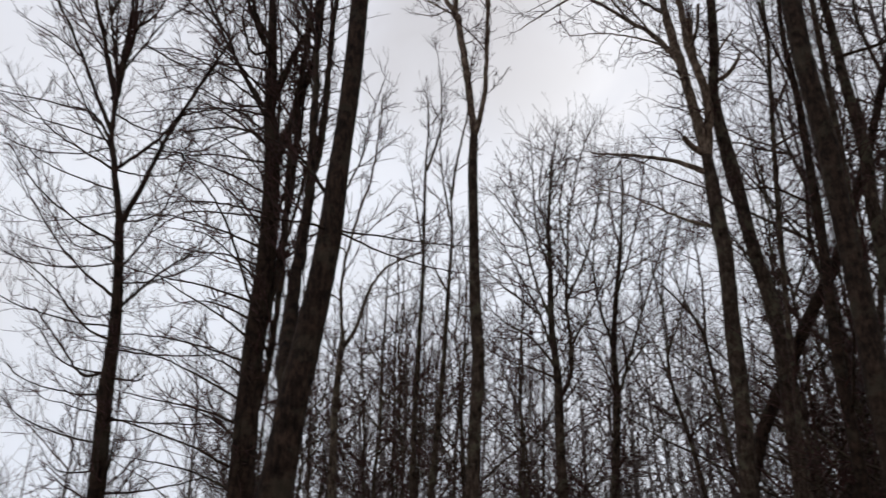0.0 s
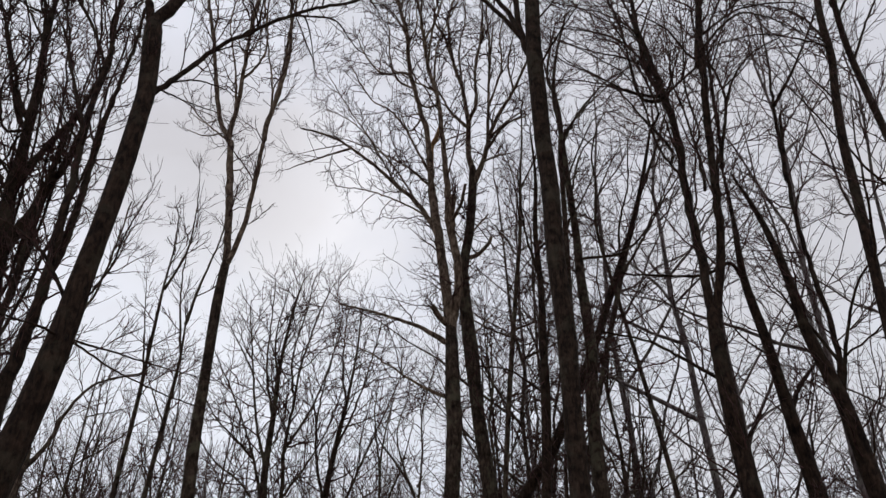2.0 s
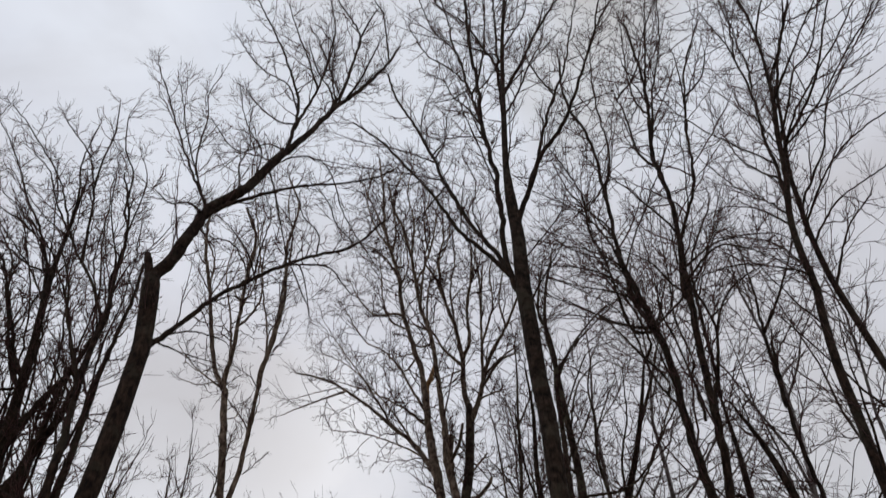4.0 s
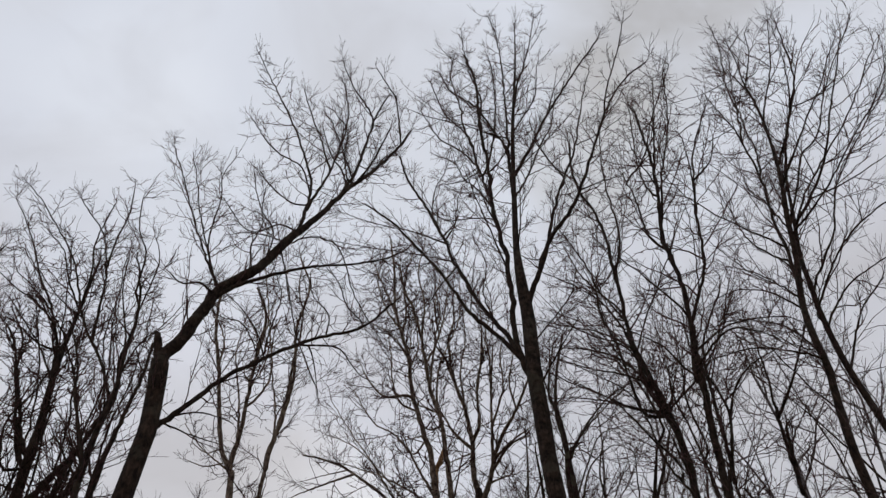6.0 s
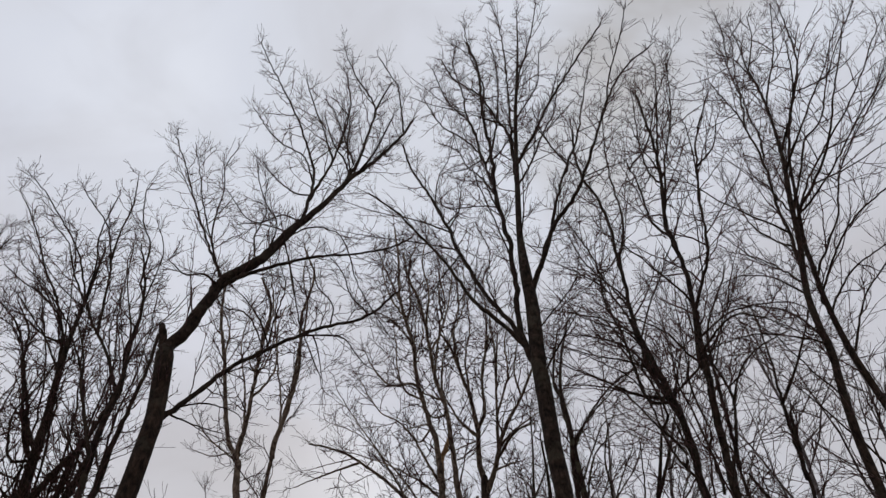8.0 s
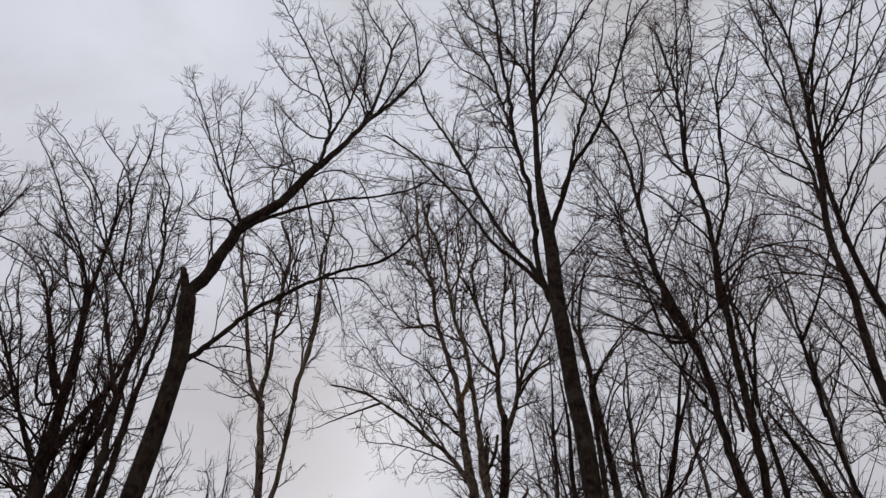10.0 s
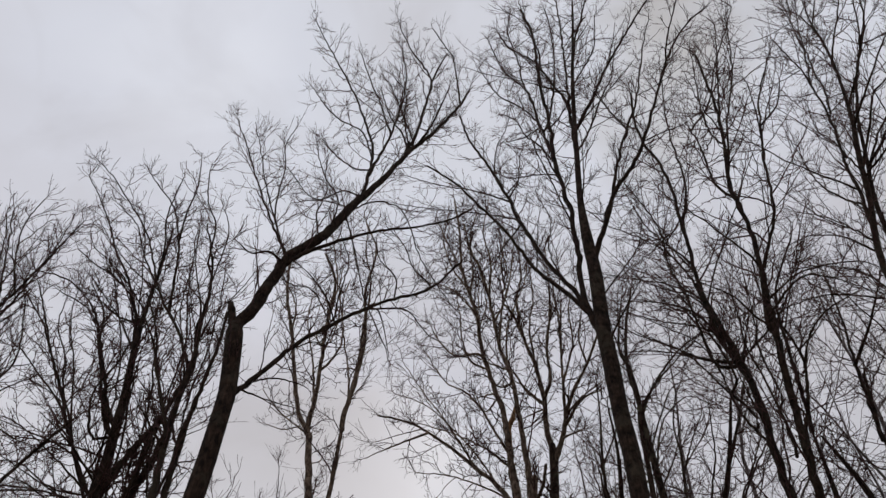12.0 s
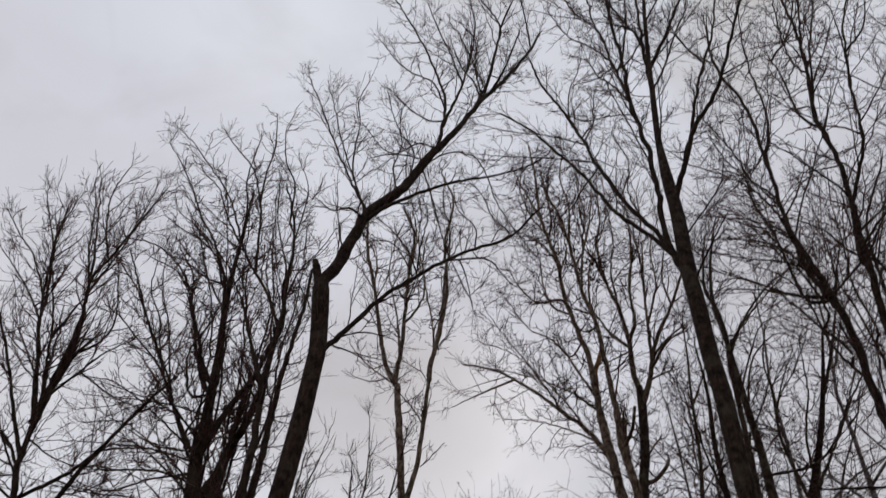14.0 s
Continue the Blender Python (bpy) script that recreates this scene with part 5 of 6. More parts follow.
grow(EDGE, 'limb', 0.020, 0.007, (0.35, -0.39, 7.96), (0.42, -0.43, 8.49), (0.46, -0.41, 8.81), (0.51, -0.42, 9.13), (0.59, -0.47, 9.83), (0.63, -0.47, 10.22), (0.67, -0.45, 10.64), (0.71, -0.44, 11.02), (0.71, -0.39, 11.50), (0.72, -0.34, 12.09))
grow(EDGE, 'limb', 0.013, 0.005, (0.66, -0.81, 10.46), (0.72, -1.00, 10.83), (0.78, -1.20, 11.18), (0.87, -1.47, 11.97))
grow(EDGE, 'limb', 0.014, 0.004, (0.58, -0.70, 9.76), (0.64, -0.89, 9.88), (0.66, -1.04, 10.04), (0.69, -1.21, 10.35), (0.73, -1.40, 10.98), (0.72, -1.53, 11.50))
grow(EDGE, 'limb', 0.015, 0.004, (0.57, -0.68, 9.44), (0.62, -0.88, 9.58), (0.65, -1.08, 9.70), (0.67, -1.27, 9.82), (0.72, -1.52, 9.98), (0.72, -1.71, 10.11), (0.71, -1.87, 10.16))
grow(EDGE, 'limb', 0.014, 0.004, (0.49, -0.57, 8.85), (0.58, -0.78, 9.18), (0.63, -0.96, 9.46), (0.71, -1.18, 9.55), (0.79, -1.43, 9.96), (0.90, -1.78, 10.35), (0.93, -2.00, 10.47))
grow(EDGE, 'limb', 0.014, 0.004, (0.46, -0.54, 8.63), (0.52, -0.79, 8.68), (0.56, -1.05, 8.73), (0.59, -1.30, 8.82), (0.61, -1.55, 8.89), (0.60, -1.77, 8.88), (0.61, -2.05, 9.01))
grow(EDGE, 'limb', 0.012, 0.005, (0.60, -0.47, 9.86), (0.72, -0.51, 10.44), (0.81, -0.49, 11.07), (0.94, -0.53, 11.98), (1.09, -0.61, 12.76))
grow(EDGE, 'limb', 0.011, 0.006, (0.67, -0.45, 10.64), (0.84, -0.48, 11.39), (0.98, -0.47, 12.28), (1.18, -0.55, 13.35), (1.33, -0.56, 14.29))
grow(EDGE, 'limb', 0.011, 0.005, (0.69, -0.85, 10.98), (0.81, -0.74, 11.93), (0.87, -0.55, 12.60))
grow(EDGE, 'limb', 0.010, 0.004, (0.46, -0.53, 8.67), (0.60, -0.36, 9.57), (0.73, -0.18, 10.15), (0.93, -0.09, 11.07))
grow(EDGE, 'limb', 0.011, 0.004, (0.32, -0.36, 7.87), (0.51, 0.03, 8.80), (0.64, 0.48, 9.62))
grow(EDGE, 'limb', 0.011, 0.004, (0.32, -0.35, 7.72), (0.39, -0.04, 8.40), (0.41, 0.34, 8.90), (0.37, 0.74, 9.12))
grow(EDGE, 'limb', 0.012, 0.004, (0.40, -0.42, 8.32), (0.48, -0.18, 8.87), (0.58, 0.03, 9.53), (0.73, 0.18, 10.62))
grow(EDGE, 'limb', 0.010, 0.004, (0.29, -0.32, 7.11), (0.14, -0.31, 7.14), (-0.16, -0.15, 7.29), (-0.47, -0.01, 7.21))
grow(EDGE, 'limb', 0.010, 0.004, (0.28, -0.31, 7.25), (0.31, -0.10, 7.80), (0.21, 0.24, 8.26), (0.09, 0.56, 8.45))
grow(EDGE, 'limb', 0.010, 0.005, (0.70, -0.86, 11.38), (0.75, -1.10, 11.72), (0.74, -1.23, 12.08))

EDGE_PAIR = stem(4.75, 3.63, [(0.00, 0.00, 0.00), (-0.01, 0.01, 1.50), (-0.03, 0.03, 3.00), (-0.06, 0.07, 4.49), (-0.10, 0.12, 5.99), (-0.11, 0.14, 6.65), (-0.13, 0.16, 7.45), (-0.11, 0.13, 8.08), (-0.08, 0.10, 8.44), (-0.05, 0.05, 8.89), (0.04, -0.06, 9.47), (0.11, -0.16, 10.01)],
    [0.037, 0.035, 0.033, 0.031, 0.029, 0.028, 0.027, 0.025, 0.023, 0.021, 0.018, 0.015])
grow(EDGE_PAIR, 'limb', 0.019, 0.007, (0.09, -0.13, 9.88), (0.21, -0.39, 10.66), (0.38, -0.78, 11.42), (0.45, -1.03, 12.60))
grow(EDGE_PAIR, 'limb', 0.018, 0.006, (0.03, -0.04, 9.38), (0.16, -0.52, 9.66), (0.23, -0.96, 10.22), (0.30, -1.47, 10.86))
grow(EDGE_PAIR, 'limb', 0.015, 0.006, (-0.11, 0.13, 8.14), (0.10, -0.23, 8.65), (0.27, -0.59, 8.81), (0.40, -0.93, 8.76))
grow(EDGE_PAIR, 'limb', 0.014, 0.006, (-0.08, 0.10, 8.40), (0.30, -0.15, 9.15), (0.63, -0.36, 10.06), (1.19, -1.11, 11.09))
grow(EDGE_PAIR, 'limb', 0.014, 0.006, (-0.11, 0.14, 7.91), (0.16, -0.09, 8.34), (0.49, -0.44, 8.52))
grow(EDGE_PAIR, 'limb', 0.013, 0.006, (-0.12, 0.15, 7.37), (0.13, -0.05, 7.97), (0.37, -0.26, 8.29))
grow(EDGE_PAIR, 'limb', 0.015, 0.006, (0.00, -0.01, 9.22), (0.21, -0.20, 9.77), (0.68, -0.90, 10.63), (0.99, -1.45, 11.42))

CROOKED = stem(-2.25, 6.46, [(0.00, 0.00, 0.00), (-0.03, -0.01, 1.57), (-0.11, -0.04, 3.14), (-0.16, -0.06, 3.86), (-0.18, -0.07, 4.47), (-0.28, -0.11, 5.30)],
    [0.080, 0.070, 0.061, 0.053, 0.044, 0.036])
grow(CROOKED, 'limb', 0.030, 0.018, (-0.28, -0.10, 5.28), (-0.40, -0.11, 5.80), (-0.48, -0.10, 6.11), (-0.52, -0.08, 6.72), (-0.53, -0.04, 7.49))
grow(CROOKED, 'limb', 0.027, 0.012, (-0.27, -0.10, 5.33), (-0.16, -0.14, 5.52), (-0.01, -0.17, 5.98), (0.18, -0.19, 6.45), (0.34, -0.22, 6.76))
grow(CROOKED, 'limb', 0.016, 0.004, (-0.49, -0.11, 6.13), (-0.70, -0.03, 6.37), (-1.00, 0.01, 6.50), (-1.51, -0.09, 6.57))
grow(CROOKED, 'limb', 0.019, 0.007, (-0.53, -0.08, 6.68), (-0.67, 0.03, 7.28), (-0.77, 0.16, 7.81))
grow(CROOKED, 'limb', 0.016, 0.005, (-0.19, -0.07, 4.54), (-0.16, -0.06, 4.55), (0.00, -0.17, 4.66), (0.22, -0.27, 4.80), (0.51, -0.34, 4.95))
grow(CROOKED, 'limb', 0.012, 0.004, (-0.39, -0.11, 5.75), (-0.71, -0.02, 6.00), (-1.07, 0.04, 6.28), (-1.47, 0.07, 6.75))
grow(CROOKED, 'limb', 0.012, 0.004, (-0.26, -0.10, 5.08), (-0.59, -0.12, 5.27), (-0.94, -0.17, 5.55), (-1.25, -0.21, 5.95))
grow(CROOKED, 'limb', 0.013, 0.004, (-0.21, -0.08, 4.63), (-0.59, 0.05, 4.96), (-0.99, 0.16, 5.43), (-1.39, 0.26, 6.04))
grow(CROOKED, 'limb', 0.011, 0.004, (-0.18, -0.07, 4.29), (-0.39, -0.09, 4.39), (-0.68, -0.16, 4.71), (-0.99, -0.26, 4.95))
grow(CROOKED, 'limb', 0.012, 0.004, (-0.22, -0.08, 4.89), (-0.02, -0.18, 5.09), (0.17, -0.28, 5.48), (0.26, -0.42, 5.75))
grow(CROOKED, 'limb', 0.012, 0.004, (-0.45, -0.10, 6.03), (-0.65, -0.19, 6.25), (-0.83, -0.27, 6.59), (-1.04, -0.38, 6.92))
grow(CROOKED, 'limb', 0.014, 0.006, (-0.17, -0.06, 4.06), (-0.22, -0.08, 4.07), (-0.39, 0.02, 4.06), (-0.62, 0.10, 4.32), (-0.91, 0.14, 4.66))
grow(CROOKED, 'limb', 0.013, 0.005, (-0.17, -0.06, 4.01), (-0.13, -0.05, 4.03), (0.07, -0.15, 3.95), (0.17, -0.28, 3.95))
grow(CROOKED, 'limb', 0.025, 0.005, (-0.53, -0.10, 6.48), (-0.62, -0.09, 6.80), (-0.74, -0.11, 7.22), (-0.85, -0.11, 7.54), (-0.91, -0.10, 7.91), (-1.01, -0.10, 8.28), (-1.10, -0.11, 8.60), (-1.26, -0.15, 8.95), (-1.38, -0.17, 9.23))
grow(CROOKED, 'limb', 0.027, 0.007, (-0.52, -0.09, 6.51), (-0.49, -0.11, 6.74), (-0.48, -0.14, 7.04), (-0.48, -0.18, 7.34), (-0.49, -0.22, 7.61), (-0.53, -0.27, 7.96), (-0.51, -0.30, 8.09), (-0.44, -0.30, 8.34), (-0.39, -0.31, 8.60), (-0.33, -0.32, 8.87), (-0.23, -0.32, 9.39))
grow(CROOKED, 'limb', 0.012, 0.005, (-0.52, -0.28, 8.01), (-0.67, -0.35, 8.40), (-0.76, -0.40, 8.85), (-0.86, -0.44, 9.18))
grow(CROOKED, 'limb', 0.012, 0.005, (-0.44, -0.30, 8.33), (-0.57, -0.42, 8.60), (-0.63, -0.51, 9.01), (-0.58, -0.54, 9.39))
grow(CROOKED, 'limb', 0.017, 0.007, (-0.54, -0.07, 6.74), (-0.66, -0.07, 7.20), (-0.78, -0.07, 7.67), (-0.95, -0.09, 8.15))
grow(CROOKED, 'limb', 0.014, 0.005, (-0.87, -0.12, 7.59), (-1.12, -0.06, 7.98), (-1.37, -0.02, 8.30), (-1.60, 0.03, 8.58))
grow(CROOKED, 'limb', 0.012, 0.005, (-0.91, -0.10, 7.91), (-1.20, -0.13, 8.37), (-1.40, -0.12, 8.60), (-1.67, -0.16, 8.96))
grow(CROOKED, 'limb', 0.016, 0.004, (-0.72, -0.06, 7.51), (-0.61, -0.18, 7.58), (-0.51, -0.31, 7.69), (-0.31, -0.40, 7.94))
grow(CROOKED, 'limb', 0.012, 0.005, (-0.99, -0.09, 8.30), (-1.12, -0.07, 8.81), (-1.15, -0.00, 9.46))
grow(CROOKED, 'limb', 0.013, 0.004, (-0.48, -0.13, 6.89), (-0.36, -0.25, 7.15), (-0.21, -0.36, 7.28), (0.02, -0.44, 7.32))
grow(CROOKED, 'limb', 0.013, 0.004, (-0.49, -0.12, 6.84), (-0.43, -0.10, 6.84), (-0.26, -0.26, 6.97), (-0.08, -0.42, 7.04), (0.14, -0.56, 7.09))
grow(CROOKED, 'limb', 0.013, 0.004, (-0.46, -0.16, 7.27), (-0.26, -0.16, 7.39), (-0.20, -0.23, 7.62), (-0.30, -0.36, 8.07), (-0.38, -0.47, 8.25))
grow(CROOKED, 'limb', 0.011, 0.005, (-0.67, -0.10, 6.96), (-0.97, 0.02, 7.44), (-1.24, 0.16, 7.85))
grow(CROOKED, 'limb', 0.021, 0.009, (-0.53, -0.09, 6.18), (-0.77, -0.09, 6.72), (-1.05, -0.11, 7.30), (-1.27, -0.11, 7.68))
grow(CROOKED, 'limb', 0.017, 0.009, (-0.39, -0.11, 5.76), (-0.34, -0.09, 5.79), (-0.04, -0.19, 6.02), (0.19, -0.32, 6.28), (0.39, -0.47, 6.53), (0.55, -0.63, 6.64))
grow(CROOKED, 'limb', 0.022, 0.006, (-0.56, -0.05, 6.62), (-0.70, -0.10, 7.08), (-0.85, -0.16, 7.57), (-1.01, -0.23, 8.38), (-1.08, -0.26, 9.00))
grow(CROOKED, 'limb', 0.026, 0.006, (-0.52, -0.08, 6.66), (-0.50, -0.01, 7.29), (-0.62, -0.06, 8.18), (-0.78, -0.12, 8.90), (-0.94, -0.20, 9.55))
grow(CROOKED, 'limb', 0.014, 0.005, (-0.61, -0.05, 8.15), (-0.48, 0.00, 8.96), (-0.45, 0.01, 9.86))
grow(CROOKED, 'limb', 0.009, 0.004, (-0.25, -0.24, 6.96), (0.06, -0.29, 6.69), (0.33, -0.37, 6.55))
grow(CROOKED, 'limb', 0.010, 0.004, (0.16, -0.30, 6.24), (0.46, -0.45, 6.11), (0.71, -0.63, 5.96))
for n in range(20):
    # thin level branches with rising tips all round the trunk
    z, out, turn = 3.0 + 0.175 * n, 0.75 + 0.3 * math.sin(1.9 * n), 0.5 * math.sin(3.7 * n)
    side = 1 if n % 3 == 1 else -1
    heights = (0.0, 3.14, 3.86, 4.47, 5.30, 5.80, 6.11, 6.72)
    x = float(np.interp(z, heights, (0.0, -0.11, -0.16, -0.18, -0.28, -0.40, -0.48, -0.52)))
    y = float(np.interp(z, heights, (0.0, -0.04, -0.06, -0.07, -0.11, -0.11, -0.10, -0.08)))
    grow(CROOKED, 'limb', 0.009, 0.003, (x, y, z), (x + side * 0.35 * out, 0.3 * turn, z + 0.02), (x + side * 0.8 * out, 0.7 * turn, z + 0.10), (x + side * 1.2 * out, turn, z + 0.34))

SLIM = stem(2.98, 6.08, [(0.00, 0.00, 0.00), (0.01, -0.00, 1.24), (0.02, -0.01, 2.49), (0.04, -0.02, 3.73), (0.07, -0.04, 4.98), (0.11, -0.06, 6.22), (0.15, -0.08, 7.46), (0.16, -0.08, 7.87), (0.19, -0.10, 8.24), (0.17, -0.09, 8.67), (0.12, -0.06, 8.90), (0.15, -0.08, 9.24), (0.25, -0.13, 9.78)],
    [0.031, 0.030, 0.029, 0.028, 0.026, 0.025, 0.024, 0.022, 0.020, 0.017, 0.014, 0.012, 0.009])
grow(SLIM, 'limb', 0.016, 0.005, (0.17, -0.09, 8.05), (0.42, -0.10, 8.49), (0.78, -0.20, 8.96), (0.99, -0.21, 9.23))
grow(SLIM, 'limb', 0.012, 0.004, (0.15, -0.08, 7.53), (0.31, -0.29, 7.94), (0.38, -0.45, 8.10), (0.51, -0.66, 8.05))
grow(SLIM, 'limb', 0.013, 0.005, (0.17, -0.09, 8.65), (0.18, 0.09, 9.34), (0.23, 0.24, 10.11))

THIN = stem(4.30, 6.16, [(0.00, 0.00, 0.00), (-0.03, 0.02, 1.36), (-0.10, 0.06, 2.72), (-0.20, 0.12, 4.08), (-0.33, 0.19, 5.44), (-0.49, 0.29, 6.81), (-0.54, 0.31, 7.17), (-0.56, 0.33, 7.51), (-0.54, 0.32, 7.79), (-0.52, 0.30, 8.08), (-0.52, 0.30, 8.46), (-0.42, 0.25, 8.91)],
    [0.025, 0.024, 0.022, 0.021, 0.020, 0.019, 0.017, 0.015, 0.013, 0.011, 0.009, 0.007])
grow(THIN, 'limb', 0.015, 0.005, (-0.56, 0.33, 7.56), (-0.46, 0.40, 7.94), (-0.29, 0.41, 8.37), (-0.08, 0.41, 8.81))

THIN2 = stem(2.43, 6.64, [(0.00, 0.00, 0.00), (0.03, -0.01, 1.33), (0.08, -0.03, 2.67), (0.16, -0.07, 4.00), (0.26, -0.11, 5.34), (0.39, -0.17, 6.67), (0.43, -0.19, 7.03), (0.46, -0.20, 7.47), (0.48, -0.21, 7.89), (0.52, -0.23, 8.41), (0.54, -0.24, 8.89)],
    [0.026, 0.025, 0.023, 0.022, 0.021, 0.020, 0.017, 0.015, 0.012, 0.009, 0.006])
grow(THIN2, 'limb', 0.012, 0.004, (0.43, -0.19, 7.09), (0.60, -0.09, 7.18), (0.79, -0.00, 7.29))
grow(THIN2, 'limb', 0.012, 0.004, (0.45, -0.20, 7.41), (0.35, -0.33, 7.69), (0.22, -0.45, 7.92))
grow(THIN2, 'limb', 0.012, 0.005, (0.48, -0.21, 7.75), (0.67, -0.21, 8.22), (0.81, -0.19, 8.75))

DOME = stem(1.14, 9.29, [(0.00, 0.00, 0.00), (0.01, -0.00, 1.31), (0.02, -0.00, 2.63), (0.04, -0.00, 3.94), (0.04, -0.01, 4.21), (0.06, -0.01, 5.13), (0.03, -0.00, 5.71), (0.05, -0.01, 6.37), (0.06, -0.01, 6.97), (0.13, -0.02, 7.66), (0.22, -0.03, 8.17)],
    [0.070, 0.065, 0.060, 0.054, 0.048, 0.042, 0.036, 0.028, 0.021, 0.014, 0.007])
grow(DOME, 'limb', 0.030, 0.008, (0.06, -0.01, 4.88), (0.22, -0.00, 5.25), (0.21, 0.03, 5.94), (0.25, 0.05, 6.49), (0.31, 0.07, 7.07), (0.44, 0.07, 7.71), (0.57, 0.07, 8.16))
grow(DOME, 'limb', 0.022, 0.006, (0.04, -0.01, 5.38), (-0.10, 0.17, 5.99), (-0.29, 0.35, 6.58), (-0.46, 0.53, 7.05), (-0.60, 0.70, 7.42))
grow(DOME, 'limb', 0.022, 0.005, (0.04, -0.00, 5.74), (-0.14, -0.10, 6.27), (-0.25, -0.21, 6.78), (-0.34, -0.33, 7.15), (-0.40, -0.44, 7.49))
grow(DOME, 'limb', 0.018, 0.006, (0.05, -0.01, 6.32), (-0.06, 0.11, 6.97), (-0.06, 0.22, 7.57), (-0.05, 0.33, 8.30))
grow(DOME, 'limb', 0.017, 0.005, (0.05, -0.01, 5.25), (-0.22, -0.19, 5.50), (-0.52, -0.38, 5.61), (-0.75, -0.58, 5.77))
grow(DOME, 'limb', 0.020, 0.005, (0.22, 0.03, 6.03), (0.43, -0.11, 6.48), (0.57, -0.25, 6.98), (0.64, -0.37, 7.50))
grow(DOME, 'limb', 0.018, 0.005, (0.21, 0.01, 5.45), (0.50, 0.18, 5.99), (0.72, 0.35, 6.50), (0.89, 0.53, 7.05))
grow(DOME, 'limb', 0.016, 0.005, (0.07, -0.01, 6.86), (-0.03, -0.08, 7.31), (0.04, -0.17, 7.88))
grow(DOME, 'limb', 0.016, 0.006, (0.26, 0.05, 6.60), (0.22, 0.16, 7.22), (0.34, 0.25, 7.92), (0.43, 0.35, 8.53))
grow(DOME, 'limb', 0.015, 0.005, (0.06, -0.01, 5.12), (-0.24, 0.29, 5.37), (-0.53, 0.58, 5.62), (-0.72, 0.86, 5.95))
grow(DOME, 'limb', 0.016, 0.005, (-0.10, 0.17, 5.98), (-0.30, 0.03, 6.06), (-0.55, -0.11, 6.20), (-0.74, -0.26, 6.40))
grow(DOME, 'limb', 0.014, 0.005, (-0.26, -0.21, 6.77), (-0.40, -0.20, 7.01), (-0.54, -0.19, 7.24))

DOME2 = stem(1.56, 9.82, [(0.00, 0.00, 0.00), (0.03, -0.01, 1.33), (0.11, -0.02, 2.66), (0.22, -0.04, 3.99), (0.33, -0.06, 5.04), (0.35, -0.07, 5.71), (0.44, -0.08, 6.40), (0.53, -0.10, 6.94), (0.61, -0.12, 7.61), (0.64, -0.13, 8.18)],
    [0.058, 0.054, 0.050, 0.046, 0.040, 0.034, 0.027, 0.019, 0.013, 0.007])
grow(DOME2, 'limb', 0.023, 0.006, (0.33, -0.06, 5.04), (0.64, -0.09, 5.92), (0.87, -0.10, 6.54), (1.05, -0.11, 7.03), (1.24, -0.12, 7.57))
grow(DOME2, 'limb', 0.021, 0.005, (0.35, -0.07, 5.64), (0.21, -0.16, 6.15), (0.16, -0.27, 6.53), (0.19, -0.40, 6.97), (0.30, -0.55, 7.58))
grow(DOME2, 'limb', 0.019, 0.006, (0.44, -0.08, 6.37), (0.68, 0.03, 6.99), (0.87, 0.15, 7.69), (1.02, 0.28, 8.37))
grow(DOME2, 'limb', 0.018, 0.005, (0.33, -0.06, 5.11), (0.16, -0.19, 5.52), (-0.03, -0.32, 5.80))
grow(DOME2, 'limb', 0.017, 0.006, (0.53, -0.10, 6.91), (0.49, 0.07, 7.48), (0.54, 0.22, 8.24))
grow(DOME2, 'limb', 0.016, 0.006, (0.48, -0.08, 5.43), (0.82, 0.17, 5.88), (1.17, 0.42, 6.20))

DOME3 = stem(2.85, 9.07, [(0.00, 0.00, 0.00), (-0.04, 0.01, 1.28), (-0.14, 0.04, 2.56), (-0.29, 0.08, 3.84), (-0.38, 0.11, 4.48), (-0.49, 0.13, 5.11), (-0.48, 0.13, 5.64), (-0.47, 0.13, 6.14), (-0.37, 0.10, 6.76)],
    [0.034, 0.032, 0.029, 0.026, 0.023, 0.019, 0.015, 0.011, 0.007])
grow(DOME3, 'limb', 0.015, 0.005, (-0.49, 0.13, 5.16), (-0.60, 0.33, 5.69), (-0.73, 0.52, 6.05))
grow(DOME3, 'limb', 0.016, 0.005, (-0.48, 0.13, 5.48), (-0.33, -0.07, 5.84), (-0.24, -0.27, 6.35))
grow(DOME3, 'limb', 0.014, 0.006, (-0.46, 0.13, 6.07), (-0.49, 0.38, 6.62), (-0.41, 0.61, 7.28))

DOME4 = stem(3.10, 8.38, [(0.00, 0.00, 0.00), (-0.06, 0.02, 1.21), (-0.18, 0.06, 2.43), (-0.37, 0.12, 3.64), (-0.44, 0.14, 4.01), (-0.53, 0.17, 5.28), (-0.69, 0.21, 5.66), (-0.90, 0.27, 5.97)],
    [0.035, 0.032, 0.029, 0.027, 0.022, 0.018, 0.013, 0.008])
grow(DOME4, 'limb', 0.017, 0.005, (-0.52, 0.16, 5.20), (-0.45, 0.26, 5.86), (-0.41, 0.35, 6.45), (-0.25, 0.41, 7.05))
grow(DOME4, 'limb', 0.014, 0.004, (-0.48, 0.15, 4.54), (-0.47, 0.15, 4.58), (-0.71, 0.05, 4.92), (-0.93, -0.05, 5.11))
grow(DOME4, 'limb', 0.013, 0.005, (-0.67, 0.21, 5.62), (-0.71, 0.30, 6.08), (-0.58, 0.35, 6.58))

